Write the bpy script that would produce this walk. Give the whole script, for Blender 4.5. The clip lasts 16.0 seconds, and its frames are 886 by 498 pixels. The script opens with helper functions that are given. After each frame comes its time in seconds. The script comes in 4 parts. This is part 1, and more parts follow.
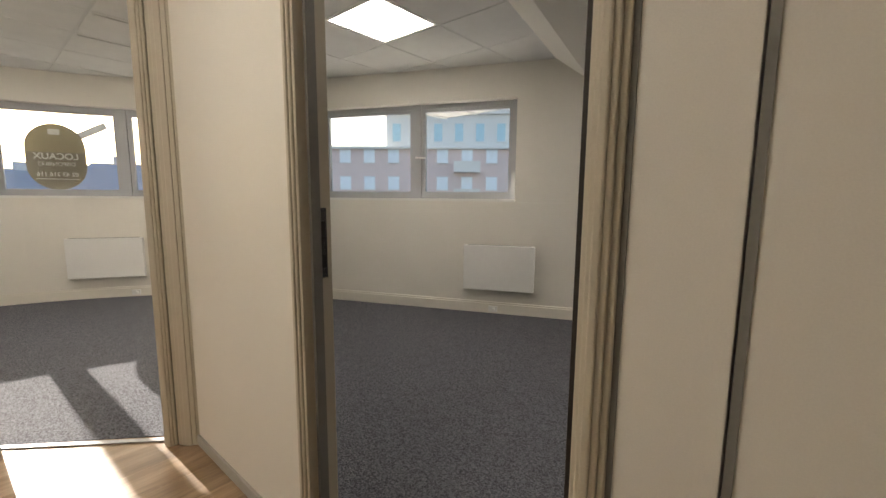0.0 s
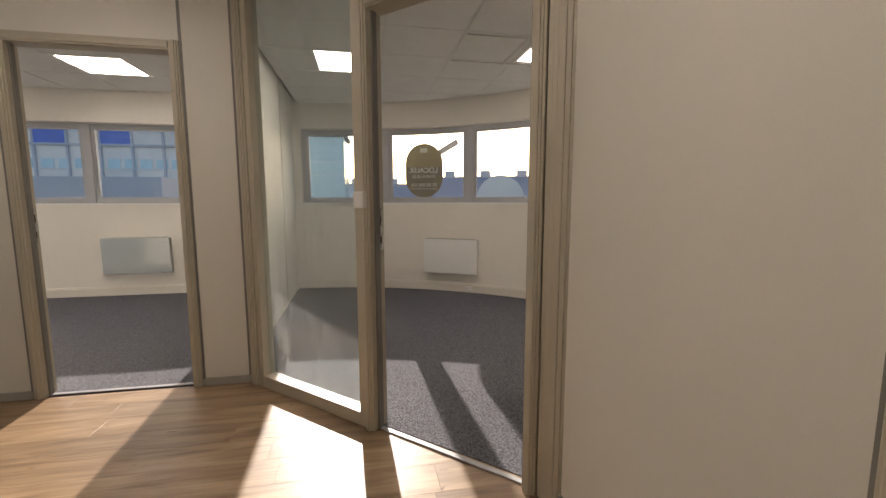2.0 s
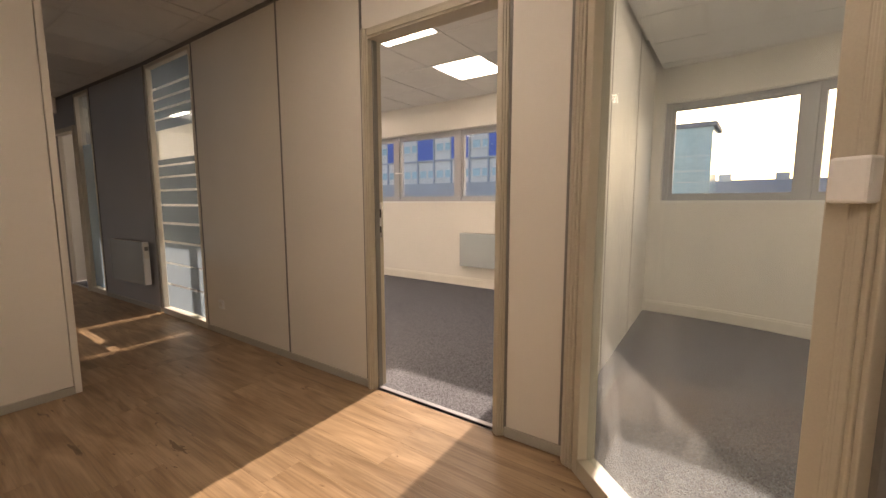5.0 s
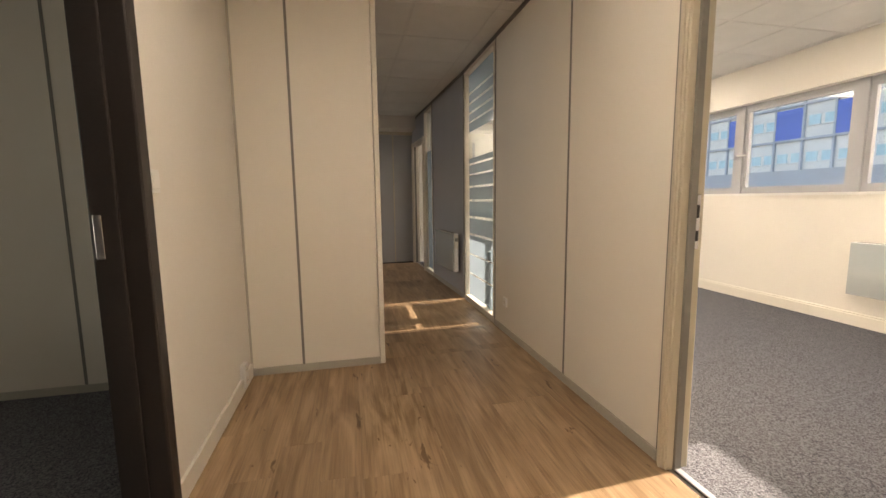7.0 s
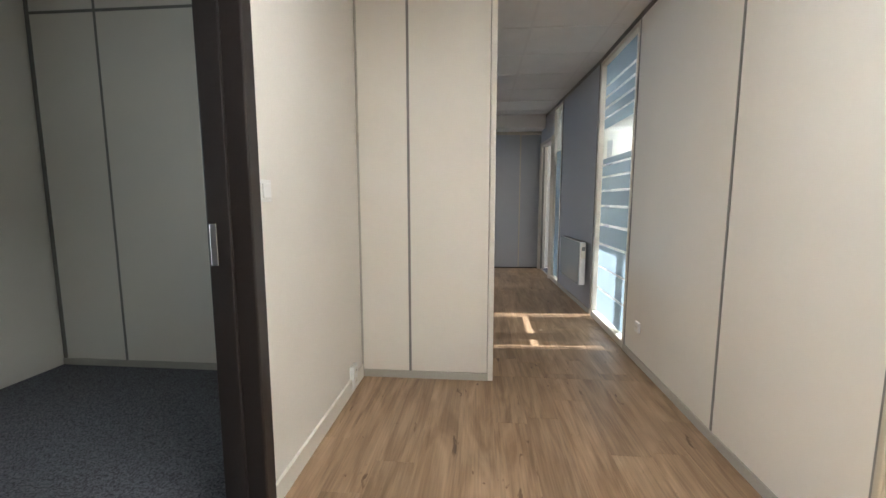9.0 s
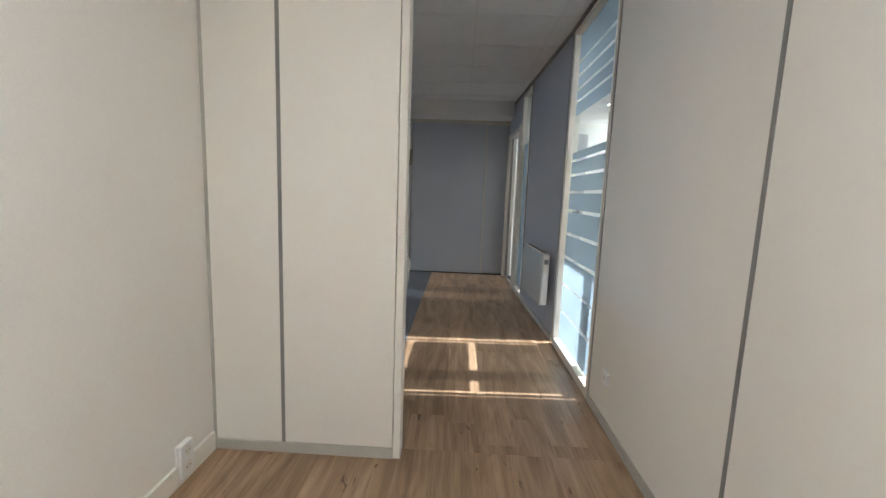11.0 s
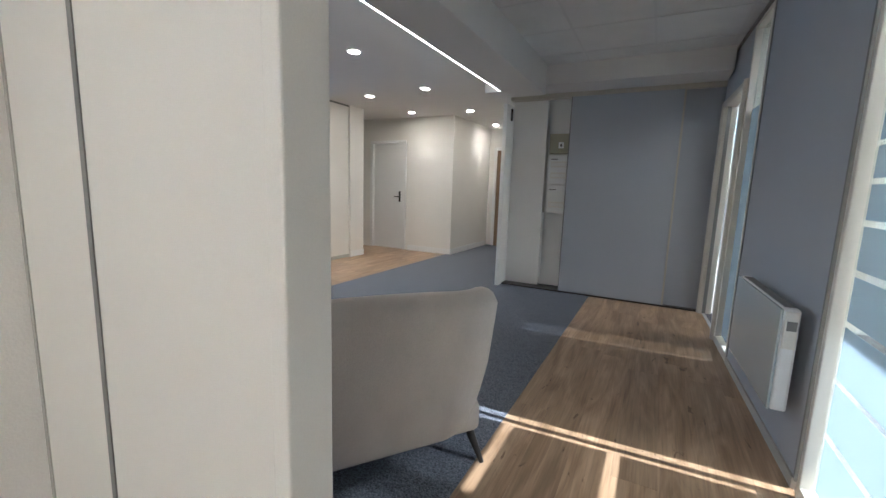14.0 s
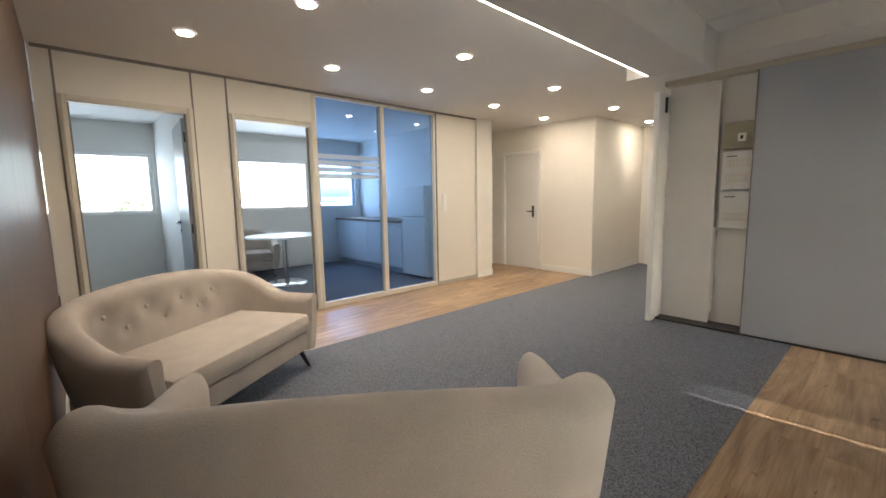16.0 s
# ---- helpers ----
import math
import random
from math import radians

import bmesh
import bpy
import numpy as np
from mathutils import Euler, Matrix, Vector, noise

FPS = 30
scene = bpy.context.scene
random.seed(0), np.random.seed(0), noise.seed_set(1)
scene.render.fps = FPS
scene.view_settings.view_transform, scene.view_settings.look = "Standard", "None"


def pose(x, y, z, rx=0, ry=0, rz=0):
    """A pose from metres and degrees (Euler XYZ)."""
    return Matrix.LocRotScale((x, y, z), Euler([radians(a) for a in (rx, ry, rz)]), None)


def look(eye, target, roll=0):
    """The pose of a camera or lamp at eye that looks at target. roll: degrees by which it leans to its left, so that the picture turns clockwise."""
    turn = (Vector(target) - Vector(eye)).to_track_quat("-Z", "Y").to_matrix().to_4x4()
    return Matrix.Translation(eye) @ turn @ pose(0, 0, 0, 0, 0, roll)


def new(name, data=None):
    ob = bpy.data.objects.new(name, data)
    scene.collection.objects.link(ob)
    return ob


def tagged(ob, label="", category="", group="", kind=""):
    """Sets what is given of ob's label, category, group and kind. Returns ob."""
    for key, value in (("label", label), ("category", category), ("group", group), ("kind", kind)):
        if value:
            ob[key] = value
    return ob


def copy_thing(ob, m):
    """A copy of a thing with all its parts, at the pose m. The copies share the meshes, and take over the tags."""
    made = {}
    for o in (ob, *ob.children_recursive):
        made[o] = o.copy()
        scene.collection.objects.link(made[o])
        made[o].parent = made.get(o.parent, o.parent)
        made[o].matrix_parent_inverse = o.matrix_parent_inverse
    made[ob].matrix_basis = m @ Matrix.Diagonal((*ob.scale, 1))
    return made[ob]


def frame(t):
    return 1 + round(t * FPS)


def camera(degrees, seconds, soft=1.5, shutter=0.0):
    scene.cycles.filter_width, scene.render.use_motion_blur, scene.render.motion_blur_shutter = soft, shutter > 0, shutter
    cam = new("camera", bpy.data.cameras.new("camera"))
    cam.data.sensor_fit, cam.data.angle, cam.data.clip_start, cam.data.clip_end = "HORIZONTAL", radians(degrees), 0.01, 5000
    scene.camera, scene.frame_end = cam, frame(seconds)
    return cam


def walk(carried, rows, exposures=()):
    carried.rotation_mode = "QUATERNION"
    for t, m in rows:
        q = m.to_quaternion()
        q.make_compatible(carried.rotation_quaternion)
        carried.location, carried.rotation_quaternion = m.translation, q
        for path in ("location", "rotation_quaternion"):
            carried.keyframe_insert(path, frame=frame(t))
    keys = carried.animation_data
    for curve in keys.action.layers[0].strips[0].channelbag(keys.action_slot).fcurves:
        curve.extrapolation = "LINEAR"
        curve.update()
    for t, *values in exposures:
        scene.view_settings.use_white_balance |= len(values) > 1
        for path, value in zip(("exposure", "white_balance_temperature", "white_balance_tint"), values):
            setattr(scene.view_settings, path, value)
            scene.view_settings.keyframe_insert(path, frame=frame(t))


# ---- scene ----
cam = camera(94.6, 16.0)
PATH = [
    (0, (0.035, 0.344, 1.176), (1.328, -1.161, 0.921), 0.4),
    (0.5, (0.232, 0.355, 1.177), (1.8, -0.86, 0.925), 0.4),
    (1, (0.435, 0.382, 1.174), (2.189, -0.549, 0.933), 0.3),
    (1.5, (0.572, 0.424, 1.169), (2.453, -0.214, 0.931), -0.0),
    (2, (0.741, 0.436, 1.174), (2.692, 0.064, 0.941), -0.1),
    (2.5, (0.963, 0.411, 1.187), (2.948, 0.294, 0.963), -0.2),
    (3, (1.118, 0.445, 1.18), (3.1, 0.577, 0.954), -0.1),
    (5.5, (1.954, 0.722, 1.141), (3.361, 2.123, 0.902), -0.2),
    (6, (2.115, 0.855, 1.159), (3.24, 2.488, 0.903), -0.4),
    (6.5, (2.164, 0.97, 1.15), (2.971, 2.781, 0.888), -0.5),
    (7, (2.233, 1.01, 1.136), (2.674, 2.945, 0.893), -0.7),
    (7.5, (2.309, 1.026, 1.152), (2.409, 3.009, 0.916), -0.6),
    (8, (2.33, 1.044, 1.156), (2.156, 3.024, 0.934), -0.3),
    (10.5, (2.534, 1.786, 1.215), (2.411, 3.763, 0.94), 1.6),
    (11, (2.672, 2.058, 1.214), (2.595, 4.038, 0.946), 2.1),
    (11.5, (2.718, 2.359, 1.225), (2.638, 4.342, 0.977), 2.1),
    (12, (2.741, 2.572, 1.222), (2.595, 4.548, 0.95), 2.0),
    (12.5, (2.841, 2.821, 1.204), (2.576, 4.78, 0.903), 2.0),
    (13, (2.879, 3.012, 1.181), (2.433, 4.935, 0.858), 1.9),
    (13.5, (2.866, 3.229, 1.176), (2.192, 5.085, 0.857), 1.9),
    (14, (2.878, 3.397, 1.19), (1.969, 5.154, 0.895), 1.9),
    (14.5, (2.914, 3.588, 1.189), (1.797, 5.225, 0.922), 1.5),
    (15, (2.851, 3.722, 1.247), (1.594, 5.253, 0.972), 0.5),
    (15.5, (2.78, 3.903, 1.244), (1.402, 5.33, 0.992), -0.3),
    (16, (2.762, 4.023, 1.241), (1.287, 5.351, 0.998), -1.0),
]
EXPOSURES = [(0.0, 1.55, 7000, 12), (1.0, 1.26, 6900, 14), (1.5, 1.05, 6900, 15), (2.0, 0.88, 7100, 17), (2.5, 0.95, 7100, 17), (3.0, 1.2, 7000, 17), (5.5, 1.45, 8300, 24), (6.0, 1.7, 7800, 20), (6.5, 1.78, 7100, 14), (7.0, 2.05, 8000, 17), (8.0, 2.65, 6100, 10), (10.5, 2.6, 5800, 9), (12.5, 2.52, 5400, 8), (13.5, 2.62, 5400, 8), (14.5, 2.7, 5600, 10), (16.0, 3.05, 6600, 11)]
walk(cam, [(t, look(eye, aim, roll)) for t, eye, aim, roll in PATH], exposures=EXPOSURES)

# ---- light ----
world = bpy.data.worlds.new("sky")
scene.world = world
world.use_nodes = True
wn = world.node_tree
sky = wn.nodes.new("ShaderNodeTexSky")
sky.sky_type = "NISHITA"
sky.sun_disc = False
sky.sun_elevation = radians(23.6)
sky.sun_rotation = radians(90)
sky.dust_density = 2.5
wn.links.new(sky.outputs[0], wn.nodes["Background"].inputs[0])
wn.nodes["Background"].inputs[1].default_value = 0.15

sun = new("sun", bpy.data.lights.new("sun", "SUN"))
sun.data.energy = 4.0
sun.data.angle = radians(0.5)
sun.data.color = (1.0, 0.96, 0.90)
sun.matrix_world = look((20, 0.9, 20 * math.tan(radians(23.6))), (0, 0, 0))

PANEL_GLOW = 5.5
SPOT_WATTS = 5.6
SKY_FILL_WATTS = 3.2


# area lamps added as sky light in the western windows and unseen side-room window
for wx, wy, wz, wl, wh, k in ((-5.2, 4.2, 1.55, 1.5, 0.8, 0.7), (-5.2, 6.82, 1.55, 1.25, 0.8, 1.3), (-5.2, 8.1, 1.55, 0.7, 0.8, 1.3), (-0.74, 2.1, 1.45, 1.15, 1.6, 0.24)):
    lamp = new("window_skylight", bpy.data.lights.new("window_skylight", "AREA"))
    lamp.data.shape, lamp.data.size, lamp.data.size_y = "RECTANGLE", wh, wl
    lamp.data.energy, lamp.data.color = SKY_FILL_WATTS * wl * k, (0.66, 0.82, 1.0) if wx < -5 else (0.95, 0.96, 0.92)
    lamp.matrix_world = pose(wx, wy, wz, 0, -90, 0)

# ---- small tools ----
def box(bm, x0, x1, y0, y1, z0, z1, bev=0.0):
    r = bmesh.ops.create_cube(bm, size=1.0)
    for v in r["verts"]:
        v.co = Vector((x0 + (v.co.x + 0.5) * (x1 - x0), y0 + (v.co.y + 0.5) * (y1 - y0), z0 + (v.co.z + 0.5) * (z1 - z0)))
    if bev:
        es = list({e for v in r["verts"] for e in v.link_edges})
        bmesh.ops.bevel(bm, geom=es, offset=bev, segments=2, affect="EDGES", profile=0.5)
    return bm


def bx(x0, x1, y0, y1, z0, z1, bev=0.0):
    return box(bmesh.new(), x0, x1, y0, y1, z0, z1, bev)


def cyl(bm, a, b, r0, r1=None, n=16):
    a, b = Vector(a), Vector(b)
    r1 = r0 if r1 is None else r1
    m = Matrix.Translation((a + b) / 2) @ (b - a).to_track_quat("Z", "Y").to_matrix().to_4x4()
    bmesh.ops.create_cone(bm, cap_ends=True, segments=n, radius1=r0, radius2=r1, depth=(b - a).length, matrix=m)
    return bm


def mesh(name, bm, material, smooth=False):
    me = bpy.data.meshes.new(name)
    bmesh.ops.recalc_face_normals(bm, faces=bm.faces)
    bm.to_mesh(me)
    bm.free()
    me.materials.append(material)
    if smooth:
        for p in me.polygons:
            p.use_smooth = True
        me.set_sharp_from_angle(angle=radians(40))
    return me


def part(name, bm, material, parent=None, label="", smooth=False):
    ob = new(name, mesh(name, bm, material, smooth))
    ob.parent = parent
    if label:
        ob["label"] = label
    return ob


def thing(name, m, label, category, group="", kind=""):
    ob = new(name)
    ob.empty_display_size = 0.1
    ob.matrix_world = m
    return tagged(ob, label, category, group, kind)


def solid(name, bm, material, label, category, kind="", group="", smooth=False):
    return tagged(part(name, bm, material, None, "", smooth), label, category, group, kind)


def along(p, q):
    """Pose at p whose x axis runs to q; y points to the room side."""
    return pose(p[0], p[1], 0, 0, 0, math.degrees(math.atan2(q[1] - p[1], q[0] - p[0])))


# ---- materials ----
def mat(name, col, rough=0.5, metal=0.0, var=0.08, scale=3.0, fine=120.0, bump=0.05, col2=None, stretch=(1, 1, 1), spec=0.5, rnd=0.0, coat=0.0, sharp=0.15):
    m = bpy.data.materials.new(name)
    m.use_nodes = True
    nt = m.node_tree
    b = nt.nodes["Principled BSDF"]
    b.inputs["Roughness"].default_value = rough
    b.inputs["Metallic"].default_value = metal
    b.inputs["Specular IOR Level"].default_value = spec
    b.inputs["Coat Weight"].default_value = coat
    tc = nt.nodes.new("ShaderNodeTexCoord")
    mp = nt.nodes.new("ShaderNodeMapping")
    mp.inputs["Scale"].default_value = stretch
    nt.links.new(tc.outputs["Object"], mp.inputs[0])
    big = nt.nodes.new("ShaderNodeTexNoise")
    big.inputs["Scale"].default_value = scale
    big.inputs["Detail"].default_value = 4
    small = nt.nodes.new("ShaderNodeTexNoise")
    small.inputs["Scale"].default_value = fine
    small.inputs["Detail"].default_value = 2
    for n in (big, small):
        nt.links.new(mp.outputs[0], n.inputs["Vector"])
    mix = nt.nodes.new("ShaderNodeMix")
    mix.data_type = "FLOAT"
    mix.inputs[0].default_value = 0.5
    nt.links.new(big.outputs[0], mix.inputs[2])
    nt.links.new(small.outputs[0], mix.inputs[3])
    ramp = nt.nodes.new("ShaderNodeValToRGB")
    lo = [c * (1 - var) for c in col] if col2 is None else col2
    hi = [min(1, c * (1 + var)) for c in col] if col2 is None else col
    ramp.color_ramp.elements[0].position, ramp.color_ramp.elements[1].position = 0.5 - sharp, 0.5 + sharp
    ramp.color_ramp.elements[0].color = (*lo, 1)
    ramp.color_ramp.elements[1].color = (*hi, 1)
    nt.links.new(mix.outputs[0], ramp.inputs[0])
    out = ramp.outputs[0]
    if rnd:
        oi = nt.nodes.new("ShaderNodeObjectInfo")
        mr = nt.nodes.new("ShaderNodeMapRange")
        mr.inputs[3].default_value, mr.inputs[4].default_value = 1 - rnd, 1 + rnd
        nt.links.new(oi.outputs["Random"], mr.inputs[0])
        mm = nt.nodes.new("ShaderNodeVectorMath")
        mm.operation = "SCALE"
        nt.links.new(out, mm.inputs[0])
        nt.links.new(mr.outputs[0], mm.inputs["Scale"])
        out = mm.outputs[0]
    nt.links.new(out, b.inputs["Base Color"])
    if bump:
        bp = nt.nodes.new("ShaderNodeBump")
        bp.inputs["Strength"].default_value = bump
        bp.inputs["Distance"].default_value = 0.01
        nt.links.new(small.outputs[0], bp.inputs["Height"])
        nt.links.new(bp.outputs[0], b.inputs["Normal"])
    return m


def glow(name, col, strength):
    m = bpy.data.materials.new(name)
    m.use_nodes = True
    b = m.node_tree.nodes["Principled BSDF"]
    b.inputs["Base Color"].default_value = (0.8, 0.8, 0.8, 1)
    b.inputs["Emission Color"].default_value = (*col, 1)
    b.inputs["Emission Strength"].default_value = strength
    return m


def glass(name, tint=(0.93, 0.97, 0.97), gloss=0.08, dirt=0.0):
    m = bpy.data.materials.new(name)
    m.use_nodes = True
    nt = m.node_tree
    nt.nodes.remove(nt.nodes["Principled BSDF"])
    out = nt.nodes["Material Output"]
    tr = nt.nodes.new("ShaderNodeBsdfTransparent")
    tr.inputs[0].default_value = (*tint, 1)
    gl = nt.nodes.new("ShaderNodeBsdfGlossy")
    gl.inputs["Roughness"].default_value = 0.02
    lw = nt.nodes.new("ShaderNodeLayerWeight")
    pw = nt.nodes.new("ShaderNodeMath")
    pw.operation = "POWER"
    pw.inputs[1].default_value = 4.0
    nt.links.new(lw.outputs["Facing"], pw.inputs[0])
    fr = nt.nodes.new("ShaderNodeMapRange")
    fr.inputs[3].default_value, fr.inputs[4].default_value = gloss * 0.5, 0.75
    nt.links.new(pw.outputs[0], fr.inputs[0])
    mix = nt.nodes.new("ShaderNodeMixShader")
    nt.links.new(fr.outputs[0], mix.inputs[0])
    nt.links.new(tr.outputs[0], mix.inputs[1])
    nt.links.new(gl.outputs[0], mix.inputs[2])
    if dirt:
        # wiped smears of dust that catch the sun
        tc = nt.nodes.new("ShaderNodeTexCoord")
        mp = nt.nodes.new("ShaderNodeMapping")
        mp.inputs["Scale"].default_value = (1.0, 1.0, 0.45)
        nt.links.new(tc.outputs["Object"], mp.inputs[0])
        smear = nt.nodes.new("ShaderNodeTexNoise")
        smear.inputs["Scale"].default_value, smear.inputs["Detail"].default_value, smear.inputs["Distortion"].default_value = 5.0, 5, 1.6
        nt.links.new(mp.outputs[0], smear.inputs["Vector"])
        amount = nt.nodes.new("ShaderNodeMapRange")
        amount.inputs[1].default_value, amount.inputs[2].default_value = 0.3, 0.75
        amount.inputs[3].default_value, amount.inputs[4].default_value = dirt * 0.55, dirt * 1.9
        nt.links.new(smear.outputs[0], amount.inputs[0])
        dust = nt.nodes.new("ShaderNodeBsdfTranslucent")
        dust.inputs[0].default_value = (0.85, 0.87, 0.85, 1)
        dusty = nt.nodes.new("ShaderNodeMixShader")
        nt.links.new(amount.outputs[0], dusty.inputs[0])
        nt.links.new(mix.outputs[0], dusty.inputs[1])
        nt.links.new(dust.outputs[0], dusty.inputs[2])
        mix = dusty
    nt.links.new(mix.outputs[0], out.inputs[0])
    return m


def film(name, col, clear):
    m = bpy.data.materials.new(name)
    m.use_nodes = True
    nt = m.node_tree
    nt.nodes.remove(nt.nodes["Principled BSDF"])
    out = nt.nodes["Material Output"]
    tr = nt.nodes.new("ShaderNodeBsdfTransparent")
    tl = nt.nodes.new("ShaderNodeBsdfTranslucent")
    tl.inputs[0].default_value = (*col, 1)
    df = nt.nodes.new("ShaderNodeBsdfDiffuse")
    df.inputs[0].default_value = (*[min(0.8, 1.9 * c) for c in col], 1)
    m1 = nt.nodes.new("ShaderNodeMixShader")
    m1.inputs[0].default_value = 0.45
    nt.links.new(tl.outputs[0], m1.inputs[1])
    nt.links.new(df.outputs[0], m1.inputs[2])
    m2 = nt.nodes.new("ShaderNodeMixShader")
    m2.inputs[0].default_value = clear
    nt.links.new(m1.outputs[0], m2.inputs[1])
    nt.links.new(tr.outputs[0], m2.inputs[2])
    nt.links.new(m2.outputs[0], out.inputs[0])
    return m


def wood_floor():
    m = bpy.data.materials.new("oak_vinyl")
    m.use_nodes = True
    nt = m.node_tree
    b = nt.nodes["Principled BSDF"]
    b.inputs["Roughness"].default_value = 0.38
    tc = nt.nodes.new("ShaderNodeTexCoord")
    oi = nt.nodes.new("ShaderNodeObjectInfo")
    add = nt.nodes.new("ShaderNodeVectorMath")
    add.operation = "MULTIPLY_ADD"
    nt.links.new(oi.outputs["Random"], add.inputs[0])
    add.inputs[1].default_value = (37, 91, 13)
    nt.links.new(tc.outputs["Object"], add.inputs[2])

    def noise_at(sc, scale, detail, dist=0.0):
        mp = nt.nodes.new("ShaderNodeMapping")
        mp.inputs["Scale"].default_value = sc
        nt.links.new(add.outputs[0], mp.inputs[0])
        n = nt.nodes.new("ShaderNodeTexNoise")
        n.inputs["Scale"].default_value, n.inputs["Detail"].default_value, n.inputs["Distortion"].default_value = scale, detail, dist
        nt.links.new(mp.outputs[0], n.inputs["Vector"])
        return n

    figure = noise_at((1, 0.13, 1), 8.5, 7, 2.0)
    grain = noise_at((1, 0.03, 1), 120, 5)
    knots = noise_at((1, 0.33, 1), 21, 3, 0.8)
    r1 = nt.nodes.new("ShaderNodeValToRGB")
    r1.color_ramp.elements[0].position, r1.color_ramp.elements[0].color = 0.32, (0.225, 0.14, 0.075, 1)
    r1.color_ramp.elements[1].position, r1.color_ramp.elements[1].color = 0.66, (0.41, 0.282, 0.172, 1)
    nt.links.new(figure.outputs[0], r1.inputs[0])
    r2 = nt.nodes.new("ShaderNodeValToRGB")
    r2.color_ramp.elements[0].position, r2.color_ramp.elements[0].color = 0.3, (0.8, 0.8, 0.8, 1)
    r2.color_ramp.elements[1].position, r2.color_ramp.elements[1].color = 0.6, (1.08, 1.08, 1.08, 1)
    nt.links.new(grain.outputs[0], r2.inputs[0])
    r3 = nt.nodes.new("ShaderNodeValToRGB")
    r3.color_ramp.elements[0].position, r3.color_ramp.elements[0].color = 0.275, (0.42, 0.35, 0.29, 1)
    r3.color_ramp.elements[1].position, r3.color_ramp.elements[1].color = 0.325, (1, 1, 1, 1)
    nt.links.new(knots.outputs[0], r3.inputs[0])
    mr = nt.nodes.new("ShaderNodeMapRange")
    mr.inputs[3].default_value, mr.inputs[4].default_value = 0.84, 1.12
    nt.links.new(oi.outputs["Random"], mr.inputs[0])
    m1 = nt.nodes.new("ShaderNodeVectorMath")
    m1.operation = "MULTIPLY"
    nt.links.new(r1.outputs[0], m1.inputs[0])
    nt.links.new(r2.outputs[0], m1.inputs[1])
    m2 = nt.nodes.new("ShaderNodeVectorMath")
    m2.operation = "MULTIPLY"
    nt.links.new(m1.outputs[0], m2.inputs[0])
    nt.links.new(r3.outputs[0], m2.inputs[1])
    m3 = nt.nodes.new("ShaderNodeVectorMath")
    m3.operation = "SCALE"
    nt.links.new(m2.outputs[0], m3.inputs[0])
    nt.links.new(mr.outputs[0], m3.inputs["Scale"])
    nt.links.new(m3.outputs[0], b.inputs["Base Color"])
    bp = nt.nodes.new("ShaderNodeBump")
    bp.inputs["Strength"].default_value, bp.inputs["Distance"].default_value = 0.12, 0.004
    nt.links.new(grain.outputs[0], bp.inputs["Height"])
    nt.links.new(bp.outputs[0], b.inputs["Normal"])
    return m


M_PANEL = mat("cream_vinyl_panel", (0.74, 0.71, 0.645), 0.55, var=0.03, scale=2, fine=350, bump=0.06)
M_GREYPANEL = mat("grey_panel", (0.385, 0.40, 0.425), 0.45, var=0.03, scale=2, fine=300, bump=0.05)
M_WALL = mat("cream_paint", (0.77, 0.745, 0.69), 0.7, var=0.03, scale=1.5, fine=180, bump=0.1)
M_WHITEWALL = mat("white_paint", (0.78, 0.77, 0.74), 0.65, var=0.03, scale=1.5, fine=180, bump=0.1)
M_FRAME = mat("beige_aluminium", (0.50, 0.455, 0.36), 0.42, 0.0, var=0.04, scale=4, fine=200, bump=0.02)
M_FRAMEPALE = mat("pale_aluminium", (0.64, 0.60, 0.52), 0.42, 0.0, var=0.03, scale=4, fine=200, bump=0.02)
M_JOINT = mat("grey_joint", (0.20, 0.195, 0.18), 0.5, var=0.05, bump=0.02)
M_PLINTH = mat("grey_plinth", (0.42, 0.40, 0.35), 0.5, var=0.06, bump=0.03)
M_WHITE = mat("white_plastic", (0.80, 0.80, 0.78), 0.35, var=0.02, bump=0.01)
M_TRUNK = mat("white_trunking", (0.76, 0.73, 0.66), 0.45, var=0.03, bump=0.02)
M_TILE = mat("mineral_tile", (0.72, 0.72, 0.71), 0.9, var=0.05, scale=5, fine=260, bump=0.25)
M_TBAR = mat("white_tbar", (0.66, 0.66, 0.65), 0.5, var=0.02, bump=0.0)
M_PLASTER = mat("white_plaster", (0.74, 0.72, 0.69), 0.8, var=0.02, scale=2, fine=150, bump=0.05)
M_CARPET = mat("slate_carpet", (0.20, 0.205, 0.23), 0.95, scale=330, fine=125, bump=0.9, col2=(0.028, 0.029, 0.037), sharp=0.11)
M_CARPETB = mat("blue_carpet", (0.205, 0.22, 0.25), 0.95, scale=330, fine=125, bump=0.9, col2=(0.036, 0.042, 0.055), sharp=0.11)
M_OAK = wood_floor()
M_DARKWOOD = mat("dark_wood", (0.11, 0.055, 0.03), 0.4, var=0.4, scale=5, fine=60, bump=0.1, stretch=(6, 6, 0.4))
M_DARKFRAME = mat("dark_brown_frame", (0.022, 0.018, 0.017), 0.4, var=0.15, bump=0.03)
M_DARKDOOR = mat("dark_grey_door", (0.10, 0.103, 0.12), 0.4, var=0.06, bump=0.03)
M_ALU = mat("window_aluminium", (0.40, 0.41, 0.43), 0.4, 0.1, var=0.04, bump=0.02)
M_BLACK = mat("black_metal", (0.02, 0.02, 0.02), 0.3, 0.3, var=0.1, bump=0.02)
M_STEEL = mat("steel", (0.55, 0.55, 0.55), 0.25, 1.0, var=0.05, bump=0.02)
M_HEATER = mat("white_enamel", (0.80, 0.80, 0.79), 0.3, var=0.015, bump=0.01)
